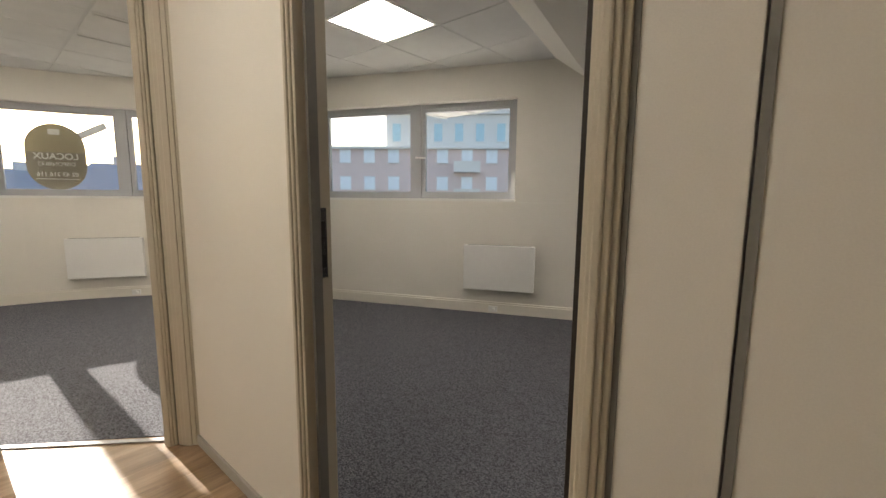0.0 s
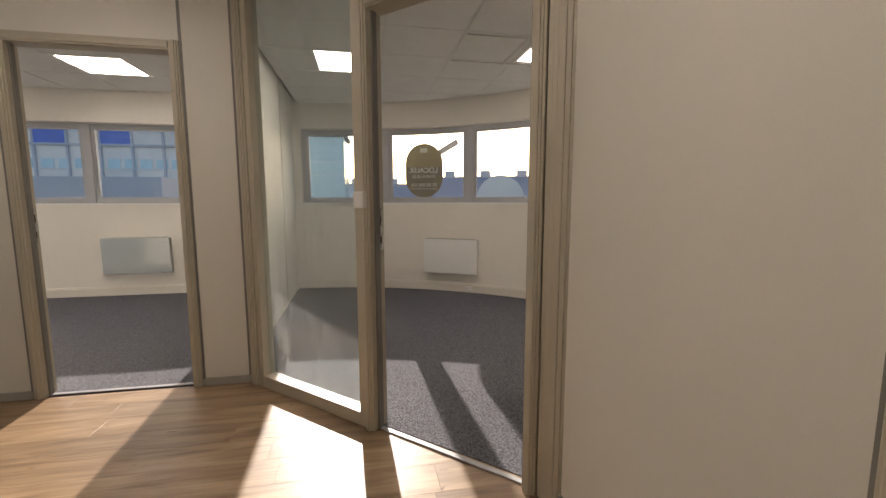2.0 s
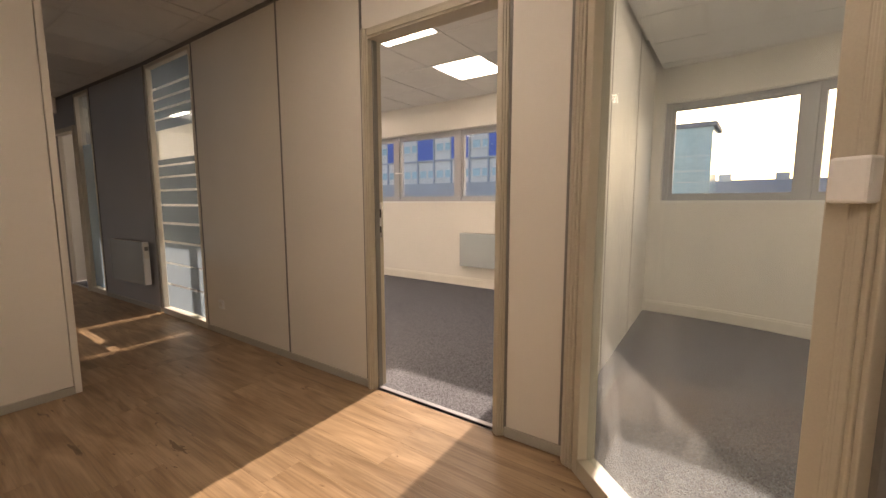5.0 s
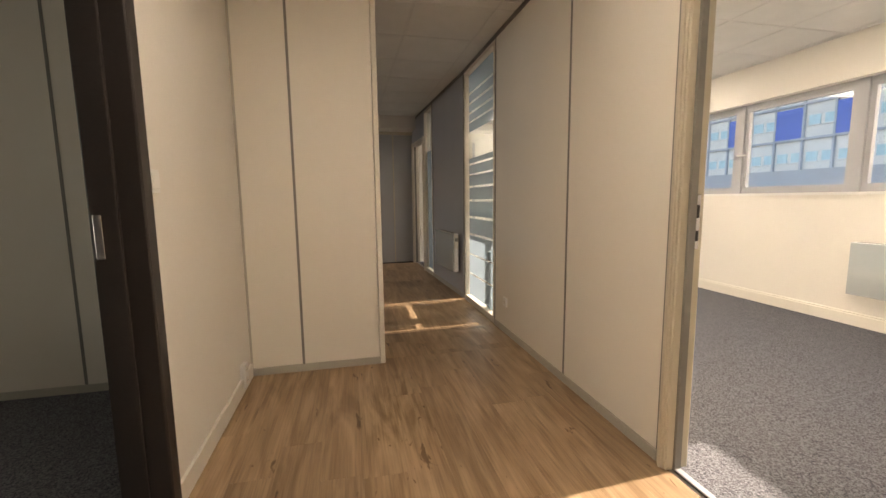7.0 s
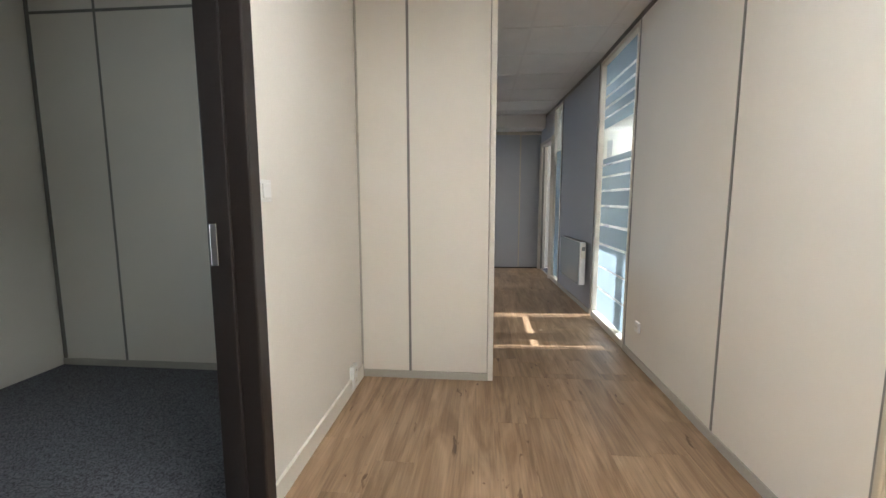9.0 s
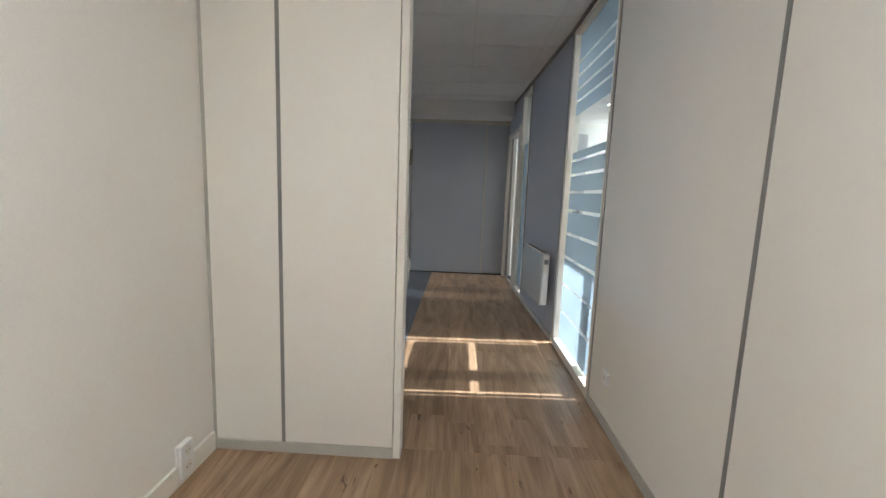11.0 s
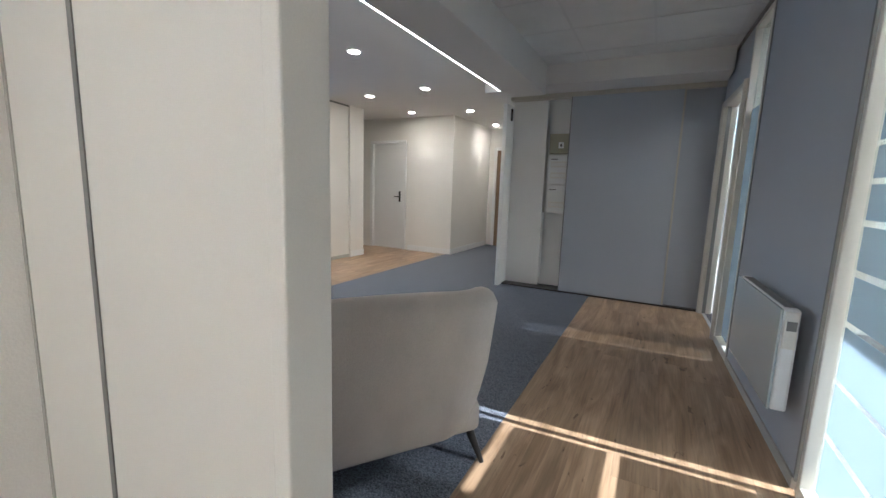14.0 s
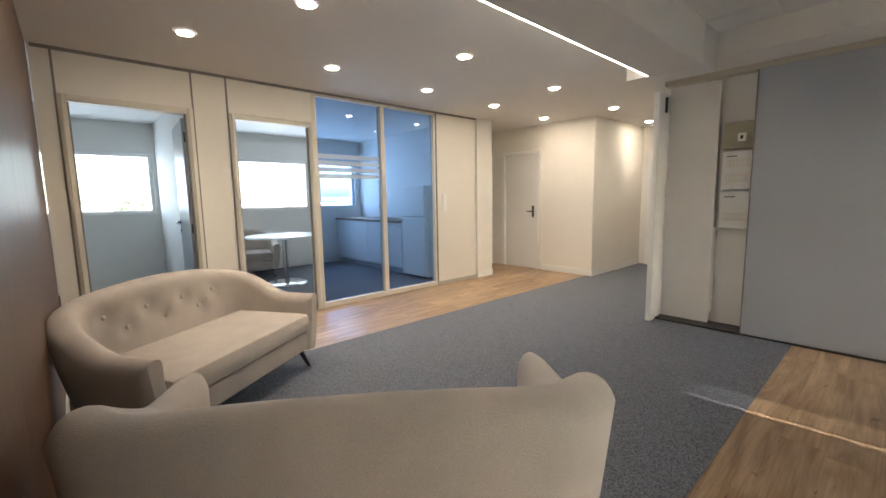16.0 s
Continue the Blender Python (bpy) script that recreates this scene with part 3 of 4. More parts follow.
arc_pts = [tuple(fac(s, -0.002)[:2]) for s in np.linspace(-6.9, 10.4, 70)]
solid("floor_offices", flat_poly([(3.41, 8.3)] + arc_pts + [(-2.1, -5.2), (-2.1, -0.36), (2.129, -0.36), (3.53, 1.17), (3.53, 5.45)], -0.02, 0.004), M_CARPET, "dark slate speckled office carpet", "carpet", "structure")
solid("floor_side_room", bx(-0.62, 1.52, 1.41, 3.79, -0.02, 0.004), M_CARPET, "dark slate carpet of the side room", "carpet", "structure")
solid("floor_lounge", bx(-0.45, 2.27, 3.86, 13.0, -0.02, 0.003), M_CARPETB, "blue grey carpet of the lounge", "carpet", "structure")
solid("floor_kitchen", bx(-6.0, -1.7, 3.0, 8.7, -0.02, 0.0), M_CARPETB, "blue grey kitchen carpet", "carpet", "structure")

# ---- ceilings ----


def tiles(name, x0, x1, y0, y1, ox, oy, z, label, skip=None, holes=()):
    bm = bmesh.new()
    xs = [ox + 0.6 * i for i in range(math.floor((x0 - ox) / 0.6), math.ceil((x1 - ox) / 0.6))]
    ys = [oy + 0.6 * i for i in range(math.floor((y0 - oy) / 0.6), math.ceil((y1 - oy) / 0.6))]
    for x in xs:
        for y in ys:
            a, b, c, d = max(x, x0), min(x + 0.6, x1), max(y, y0), min(y + 0.6, y1)
            if b - a < 0.02 or d - c < 0.02 or (skip and skip((a + b) / 2, (c + d) / 2)):
                continue
            if any(abs(x - hx) < 0.05 and abs(y - hy) < 0.05 for hx, hy in holes):
                continue
            box(bm, a + 0.011, b - 0.011, c + 0.011, d - 0.011, z - 0.001 + random.uniform(-0.0015, 0.0015), z + 0.02)
    box(bm, x0, x1, y0, y1, z + 0.03, z + 0.04)
    ce = tagged(part(name, bm, M_TILE), label, "ceiling", kind="structure")
    g = bmesh.new()
    for x in xs:
        if x0 < x < x1:
            box(g, x - 0.012, x + 0.012, y0, y1, z + 0.002, z + 0.03)
    for y in ys:
        if y0 < y < y1:
            box(g, x0, x1, y - 0.012, y + 0.012, z + 0.0025, z + 0.0295)
    part("ceiling_grid", g, M_TBAR, ce)
    return ce


def inside(x, y):
    if y > CY:
        return x < 6.8
    dx, dy = x - CX, y - CY
    a = math.atan2(-dy, dx)
    if a < ANG:
        return math.hypot(dx, dy) < R0 + 0.35
    return dx * nx + dy * ny < R0 + 0.35


def led_panel(x, y, z, s=0.6):
    ob = thing("ceiling_light", pose(x + s / 2, y + s / 2, z), "square white LED panel recessed in the ceiling", "ceiling light", "LED ceiling panels")
    h = s / 2
    bm = bmesh.new()
    for a in ((-h, h, -h, -h + 0.03), (-h, h, h - 0.03, h), (-h, -h + 0.03, -h + 0.03, h - 0.03), (h - 0.03, h, -h + 0.03, h - 0.03)):
        box(bm, *a, -0.004, 0.02)
    part("frame", bm, M_WHITE, ob)
    part("diffuser", bx(-h + 0.03, h - 0.03, -h + 0.03, h - 0.03, 0.0, 0.01), M_PANELLIGHT, ob)
    return ob


R1L = [(5.2, 2.62), (4.0, 2.62), (5.2, 5.02), (4.0, 5.02), (4.6, 7.42)]
R2L = [(4.50, 0.26), (3.90, -1.54)]
R3L = [(2.16, -2.07), (-0.24, -2.07)]
# the two entry panels are unseen, added to brighten the entry
ENTRY_FILL = [(2.13, 1.6), (0.93, 0.4)]
tiles("ceiling_large_office", 3.5, 6.49, 1.36, 8.4, 5.2, 2.62, 2.5, "white mineral tile ceiling of the large office", holes=R1L)
tiles("ceiling_round_office", 2.0, 6.7, -2.6, 1.28, 4.50, 0.26, 2.45, "white mineral tile ceiling of the round office", skip=lambda x, y: not inside(x, y) or (x - 2.09) * 1.82 + (y + 0.4) * 2.26 < 0.1, holes=R2L)
tiles("ceiling_far_office", -2.1, 4.6, -5.0, -0.37, 2.16, -2.07, 2.44, "white mineral tile ceiling of the far office", skip=lambda x, y: not inside(x, y) or (x - 2.09) * 1.82 + (y + 0.4) * 2.26 > 0.1, holes=R3L)
tiles("ceiling_corridor", 1.70, 3.49, 3.86, 8.2, 2.13, 8.20, 2.5, "white mineral tile ceiling over the corridor")
tiles("ceiling_entry", -1.4, 3.49, -0.37, 3.86, 2.13, 8.20, 2.5, "white mineral tile ceiling over the entry", skip=lambda x, y: x > 2.1 and (x - 2.10) * 1.46 - (y + 0.28) * 1.385 > 0.25, holes=ENTRY_FILL)
# added fill panels in the unseen part of the ceiling
for x, y in ENTRY_FILL:
    led_panel(x, y, 2.5)
for x, y in R1L:
    led_panel(x, y, 2.5)
for x, y in R2L:
    led_panel(x, y, 2.45)
for x, y in R3L:
    led_panel(x, y, 2.44)
# unseen cover that keeps sky light from leaking in above the ceilings
solid("roof", flat_poly([(-7.5, 13), (6.5, 13)] + [tuple(fac(s, 0.2)[:2]) for s in np.linspace(-6.9, 10.4, 70)] + [(-7.5, -6.0)], 2.76, 3.0), M_CONCRETE, "unseen slab added over the ceilings to block sky light", "roof", "structure")

# ---- lounge shell ----
HL = 2.44
solid("ceiling_lounge", bx(-6.0, 1.32, 3.86, 13.0, HL, HL + 0.05), M_PLASTER, "white plaster lounge ceiling with round downlights", "ceiling", "structure")
solid("ceiling_beam", bx(1.32, 1.71, 3.86, 7.6, 2.2, 2.55, 0.006), M_PLASTER, "white plaster beam between lounge and corridor", "beam", "structure")
solid("light_strip", bx(1.305, 1.318, 3.9, 7.6, 2.205, 2.214), M_STRIP, "warm LED strip along the beam edge", "light strip")
solid("ceiling_header", bx(1.16, 3.36, 7.9, 8.30, 2.30, 2.55, 0.004), M_PLASTER, "white plaster header over the cupboard", "header", "structure")
solid("beam_return", bx(1.14, 1.71, 7.602, 7.9, 2.2, 2.50, 0.004), M_PLASTER, "white plaster return at the end of the beam", "beam", "structure")

wK = partition("wall_lounge", (-1.63, 8.68), (-1.63, 3.9), "cream panel partition with two doorways and glazing")
S = lambda y: 8.68 - y
panel(wK, 0.0, S(7.87))
joint(wK, S(7.88))
part("ceiling_track", bx(0, S(3.9), -T - 0.01, 0.012, HL - 0.025, HL), M_JOINT, wK)
plinth(wK, 0, S(7.87))
glazing(wK, S(7.86), S(6.99), 0.0, 2.42, M_DAYBLUE, 0.03, fm=M_FRAMEPALE)
glazing(wK, S(6.99), S(6.09), 0.0, 2.42, M_DAYBLUE, 0.03, fm=M_FRAMEPALE)
joint(wK, S(6.08), m=M_FRAMEPALE, wd=0.03)
door_frame("door_6", wK, S(6.03), S(5.28), m=M_FRAMEPALE, f=0.05)
panel(wK, S(6.08), S(5.22), 2.10, HL)
joint(wK, S(5.22))
panel(wK, S(5.22), S(4.93))
joint(wK, S(4.93))
door_frame("door_7", wK, S(4.87), S(4.07), m=M_FRAMEPALE, f=0.055)
panel(wK, S(4.93), S(4.01), 2.10, HL)
panel(wK, S(4.01), S(3.882))
joint(wK, S(4.01))
plinth(wK, S(5.22), S(4.93))
# light bands of film on the kitchen glazing
for i in range(4):
    z = 1.50 + i * 0.075
    for a, b in ((S(6.95), S(6.13)), (S(7.82), S(7.03))):
        if a > 1.5:
            part("film_band", bx(a, b, -0.036, -0.035, z, z + 0.05), M_BAND, wK)
solid("pillar", bx(-1.75, -1.60, 8.68, 9.02, 0, HL), M_WALL, "cream painted pilaster", "pillar", "structure")
solid("baseboard", bx(-1.60, -1.585, 8.68, 9.02, 0, 0.10, 0.003), M_WHITE, "white skirting at the pilaster", "baseboard", "structure")
leaf("door_8", pose(-1.72, 4.86, 0, 0, 0, 176), 0.79, 2.02, mat("blue_grey_door", (0.34, 0.40, 0.47), 0.4, var=0.03, bump=0.02), "blue grey office door standing open", M_DARKFRAME)

# far hall walls
solid("wall_hall", bx(-0.47, -0.37, 10.05, 11.7, 0, HL), M_WALL, "cream painted hall wall", "wall", "structure")
wh = thing("wall_hall_front", pose(0, 0, 0), "cream painted wall with a white door", "wall", kind="structure")
part("wall_face", bx(-1.33, -0.37, 9.95, 10.05, 0, HL), M_WALL, wh)
part("wall_face", bx(-2.12, -1.33, 9.95, 10.05, 2.0, HL), M_WALL, wh)
part("wall_face", bx(-2.45, -2.12, 9.95, 10.05, 0, HL), M_WALL, wh)
part("skirting", bx(-1.28, -0.37, 9.938, 9.95, 0, 0.10, 0.003), M_WHITE, wh)
d = thing("door_9", pose(-2.1, 9.99, 0), "white painted flush door with a black handle", "door", kind="structure")
part("panel", bx(0.0, 0.698, 0, 0.04, 0.0, 1.984, 0.003), M_WHITE, d)
for a in ((-0.06, -0.002, 0, 2.02), (0.70, 0.76, 0, 2.02)):
    part("frame", bx(a[0], a[1], -0.055, 0.05, a[2], a[3], 0.004), M_WHITE, d)
part("head", bx(-0.06, 0.76, -0.055, 0.05, 1.985, 2.04, 0.004), M_WHITE, d)
part("handle", cyl(cyl(bmesh.new(), (0.60, 0, 1.0), (0.60, -0.05, 1.0), 0.01), (0.60, -0.045, 1.0), (0.50, -0.045, 1.0), 0.009), M_BLACK, d, "black lever handle", True)
part("back_plate", bx(0.58, 0.62, -0.008, 0, 0.90, 1.10, 0.003), M_BLACK, d)
solid("baseboard", bx(-0.37, -0.355, 9.938, 11.60, 0, 0.10, 0.003), M_WHITE, "white skirting along the hall wall", "baseboard", "structure")
solid("wall_hall_end", bx(-0.47, 2.4, 11.70, 11.8, 0, HL), M_WALL, "cream painted end wall of the hall", "wall", "structure")
d = thing("door_10", pose(-0.25, 11.68, 0), "brown wooden door in a white frame", "door", kind="structure")
part("panel", bx(0.06, 0.86, -0.01, 0.02, 0, 2.0), mat("brown_door", (0.22, 0.14, 0.08), 0.4, var=0.2, scale=4, fine=50, stretch=(6, 6, 0.5)), d)
for a in ((0.0, 0.06, 0, 2.06), (0.86, 0.92, 0, 2.06), (0.06, 0.86, 2.0, 2.06)):
    part("frame", bx(a[0], a[1], -0.04, 0.02, a[2], a[3], 0.004), M_WHITE, d)
solid("wall_passage", bx(-2.55, -2.45, 8.7, 10.05, 0, HL), M_WALL, "cream wall of the side passage", "wall", "structure")
d = thing("door_11", pose(-2.43, 9.2, 0), "white door frame in the side passage", "door", kind="structure")
part("panel", bx(-0.01, 0.01, 0.0, 0.7, 0, 2.0), M_WHITE, d)
for y in (-0.06, 0.7):
    part("frame", bx(-0.02, 0.03, y, y + 0.06, 0, 2.06, 0.004), M_WHITE, d)
part("head", bx(-0.02, 0.03, 0, 0.7, 2.0, 2.06, 0.004), M_WHITE, d)
solid("wall_hall_east", bx(1.25, 3.4, 8.62, 8.72, 0, H), M_WALL, "cream wall behind the cupboard", "wall", "structure")
solid("wall_hall_inner", bx(1.25, 1.35, 8.72, 11.7, 0, HL), M_WALL, "cream hall wall", "wall", "structure")

# ---- technical cupboard ----
cup = thing("cupboard", pose(0, 0, 0), "wall cupboard with grey sliding doors, one pushed aside", "cupboard")
part("side_panel", bx(1.15, 1.20, 8.18, 8.62, 0, 2.20, 0.004), M_WHITE, cup, "white side panel")
part("back_panel", bx(1.20, 1.62, 8.44, 8.48, 0.02, 2.30, 0.003), M_WHITEWALL, cup)
part("back_panel", bx(1.62, 1.98, 8.52, 8.56, 0.02, 2.30, 0.003), M_WHITEWALL, cup)
part("reveal", bx(1.60, 1.63, 8.40, 8.56, 0.12, 0.93, 0.003), M_WHITEWALL, cup)
part("bottom_rail", bx(1.20, 3.36, 8.29, 8.46, 0.0, 0.018), M_DARKFRAME, cup)
part("top_rail", bx(1.20, 3.36, 8.285, 8.40, 2.25, 2.298, 0.003), M_FRAME, cup)
sd = part("sliding_door", bx(1.92, 3.01, 8.295, 8.315, 0.02, 2.25, 0.002), M_GREYPANEL, cup, "grey sliding door")
part("edge_profile", bx(3.01, 3.028, 8.288, 8.32, 0.02, 2.25, 0.003), M_FRAME, sd)
part("edge_profile", bx(1.91, 1.92, 8.288, 8.32, 0.02, 2.25, 0.003), M_JOINT, sd)
part("sliding_door", bx(2.9, 3.37, 8.335, 8.355, 0.02, 2.25, 0.002), M_GREYPANEL, cup, "grey sliding door behind")
part("door_stop", bx(1.205, 1.225, 8.30, 8.32, 2.02, 2.16), M_BLACK, cup)
part("edge_latch", bx(1.145, 1.15, 8.20, 8.24, 0.30, 0.52), M_BLACK, cup)
part("edge_latch", bx(1.145, 1.15, 8.205, 8.235, 0.60, 0.64), M_BLACK, cup)
eb = thing("meter_box", pose(0, 0, 0), "olive meter box in the open cupboard", "electric box")
part("body", bx(1.66, 1.93, 8.44, 8.52, 1.64, 1.87, 0.005), M_BOX, eb)
part("socket", bx(1.77, 1.83, 8.43, 8.44, 1.70, 1.77, 0.002), M_WHITE, eb)
part("socket_hole", bx(1.79, 1.81, 8.427, 8.43, 1.72, 1.75), M_BLACK, eb)
for z0, z1 in ((1.28, 1.62), (0.93, 1.26)):
    pb = thing("breaker_panel", pose(0, 0, 0), "white breaker panel with rows of switches", "breaker panel", "breaker panels")
    part("cover", bx(1.66, 1.95, 8.46, 8.52, z0, z1, 0.005), M_WHITE, pb)
    rows = 2 if z1 > 1.5 else 1
    for i in range(rows):
        zc = z0 + 0.07 + 0.13 * i
        rw = part("switch_row", bx(1.69, 1.93, 8.455, 8.46, zc, zc + 0.07, 0.002), M_TRUNK, pb)
        for k in range(9):
            part("switch", bx(1.70 + k * 0.025, 1.718 + k * 0.025, 8.449, 8.455, zc + 0.015, zc + 0.05, 0.001), M_WHITE, rw)
    part("label_bar", bx(1.69, 1.77, 8.458, 8.46, z1 - 0.05, z1 - 0.04), M_JOINT, pb)

# ---- downlights ----
base = None
for i, (x, y) in enumerate([(-0.69, 4.73), (0.26, 5.2), (-0.75, 5.88), (0.21, 6.6), (-0.81, 7.04), (0.12, 8.09), (-0.86, 8.22), (0.06, 9.63), (-0.95, 9.48), (-0.05, 11.1)]):
    if base is None:
        base = thing("downlight", pose(x, y, HL), "round white recessed LED downlight", "downlight", "lounge downlights")
        bm = bmesh.new()
        cyl(bm, (0, 0, -0.012), (0, 0, 0.0), 0.068, 0.073, 32)
        part("trim_ring", bm, M_WHITE, base, "", True)
        part("lens", cyl(bmesh.new(), (0, 0, -0.016), (0, 0, -0.0125), 0.047, 0.047, 32), M_SPOT, base)
    else:
        copy_thing(base, pose(x, y, HL))
    lamp = new("downlight_lamp", bpy.data.lights.new("downlight_lamp", "SPOT"))
    lamp.data.energy, lamp.data.spot_size, lamp.data.spot_blend, lamp.data.shadow_soft_size = SPOT_WATTS, radians(125), 1.0, 0.09
    lamp.data.color = (1.0, 0.88, 0.74)
    lamp.matrix_world = pose(x, y, HL - 0.03)


# ---- heaters, sockets, switches ----
def heater(m, w, label, front=None, side=1):
    ob = thing("heater", m, label, "heater", "wall heaters")
    f = front or M_HEATER
    part("body", bx(-w / 2, w / 2, 0.025, 0.085, 0.0, 0.45, 0.012), M_HEATER, ob)
    part("front", bx(-w / 2 + 0.002, w / 2 - 0.002, 0.086, 0.096, 0.002, 0.448, 0.004), f, ob)
    bm = bmesh.new()
    n = int(w / 0.03) - 2
    for i in range(n):
        box(bm, -w / 2 + 0.04 + i * 0.03, -w / 2 + 0.06 + i * 0.03, 0.035, 0.075, 0.449, 0.452)
    part("grille", bm, M_JOINT, ob)
    part("control_box", bx(side * w / 2 - 0.004, side * w / 2 + 0.004, 0.032, 0.08, 0.28, 0.44, 0.002), M_TRUNK, ob)
    part("display", bx(side * (w / 2 + 0.005) - 0.0015, side * (w / 2 + 0.005) + 0.0015, 0.038, 0.072, 0.36, 0.40), M_JOINT, ob)
    for x in (-w / 3, w / 3):
        part("bracket", bx(x - 0.02, x + 0.02, 0.0, 0.025, 0.08, 0.37), M_JOINT, ob)
    return ob


def fac_pose(s, z):
    p = fac(s, 0, z)
    n = fac(s, -1, z) - p
    return pose(p.x, p.y, p.z, 0, 0, math.degrees(math.atan2(n.y, n.x)) - 90)


heater(fac_pose(-1.83, 0.28), 0.76, "white glass fronted convector heater below the window", M_GLASSHEATER)
heater(fac_pose(2.17, 0.24), 0.72, "white metal convector heater on the curved wall")
heater(fac_pose(6.67, 0.25) @ pose(0, 0.03, 0), 0.70, "white metal convector heater below the far office window")
heater(pose(3.455, 5.92, 0.29, 0, 0, 92.6), 0.80, "white glass fronted convector heater in the corridor", M_GLASSHEATER, -1)


def socket(m, label, double=False):
    ob = thing("socket", m, label, "socket", "wall sockets")
    h = 0.14 if double else 0.075
    part("plate", bx(-0.038, 0.038, 0, 0.014, -0.038, h - 0.038, 0.004), M_WHITE, ob)
    for z in ((0, 0.068) if double else (0,)):
        w = part("well", cyl(bmesh.new(), (0, 0.0142, z), (0, 0.0155, z), 0.021, n=24), M_TRUNK, ob, "", True)
        for dx in (-0.009, 0.009):
            part("pin_hole", cyl(bmesh.new(), (dx, 0.0155, z), (dx, 0.0162, z), 0.003, n=8), M_BLACK, w)
    return ob


socket(pose(3.49, 4.17, 0.27, 0, 0, 90), "white wall socket on the cream panel")
sk = socket(pose(1.585, 3.56, 0.07, 0, 0, -90), "white double socket above the skirting", True)
part("backing_box", bx(-0.04, 0.04, -0.014, 0.0, -0.055, 0.10, 0.003), M_WHITE, sk)
for s in (2.42, 6.62, -3.9):
    q = fac_pose(s, 0.05) @ pose(0, 0.03 if s > 4 else 0, 0)
    ob = thing("cable_outlet", q @ pose(0, 0.035, 0), "white cable outlet on the trunking", "socket", "trunking outlets")
    part("plate", bx(-0.045, 0.045, 0, 0.012, -0.03, 0.03, 0.003), M_WHITE, ob)
    part("plug", cyl(bmesh.new(), (-0.01, 0.012, 0.0), (-0.01, 0.035, 0.0), 0.016, 0.013), M_WHITE, ob, "", True)


def light_switch(m, label, n=1):
    ob = thing("light_switch", m, label, "light switch")
    for i in range(n):
        pl = part("plate", bx(-0.04, 0.04, 0, 0.01, -0.04 - i * 0.085, 0.04 - i * 0.085, 0.003), M_WHITE, ob)
        part("rocker", bx(-0.027, 0.027, 0.01, 0.016, -0.027 - i * 0.085, 0.027 - i * 0.085, 0.003), M_WHITE, pl)
    return ob


light_switch(pose(1.57, 2.635, 1.21, 0, 0, -90), "white light switch beside the dark door frame")
light_switch(pose(-1.63, 8.02, 1.27, 0, 0, -90), "white double light switch on the lounge partition", 3)
# door closer arm under the ceiling beside the dark frame
dc = thing("conduit_end", pose(1.57, 3.70, 2.47), "short grey conduit under the ceiling", "conduit")
part("box", bx(0.0, 0.05, -0.03, 0.03, -0.06, 0.0, 0.004), M_STEEL, dc)
part("tube", cyl(bmesh.new(), (0.02, -0.03, -0.02), (0.02, -0.5, -0.02), 0.012), M_WHITE, dc, "", True)

# wall phone
ph = thing("intercom_phone", pose(1.86, 3.880, 1.34), "grey intercom handset on the dark wood cladding", "intercom")
part("base", bx(-0.045, 0.045, 0, 0.03, 0.0, 0.21, 0.01), M_ALU, ph)
hs = part("handset", bx(-0.026, 0.026, 0.035, 0.062, -0.005, 0.215, 0.012), M_ALU, ph)
part("earpiece", cyl(bmesh.new(), (0, 0.028, 0.18), (0, 0.05, 0.18), 0.028), M_ALU, hs, "", True)
part("mouthpiece", cyl(bmesh.new(), (0, 0.028, 0.025), (0, 0.05, 0.025), 0.026), M_ALU, hs, "", True)


# ---- sofas ----
def spine(w, d, r, n=14):
    """Plan of the curved shell: front of one arm, round the back, front of the other arm."""
    pts = [Vector((-w / 2, d * k, 0)) for k in (0.0, 0.25, 0.5)]
    for i in range(n + 1):
        a = math.pi - (math.pi / 2) * i / n
        pts.append(Vector((-w / 2 + r + r * math.cos(a), d - r + r * math.sin(a), 0)))
    for i in range(n + 1):
        a = math.pi / 2 - (math.pi / 2) * i / n
        pts.append(Vector((w / 2 - r + r * math.cos(a), d - r + r * math.sin(a), 0)))
    pts += [Vector((w / 2, d * k, 0)) for k in (0.5, 0.25, 0.0)]
    return pts


def tufts():
    """Places of the back buttons, two staggered rows."""
    return [((k - (3 - row) / 2) * 0.25, z) for row, z in ((0, 0.63), (1, 0.54)) for k in range(4 - row)]


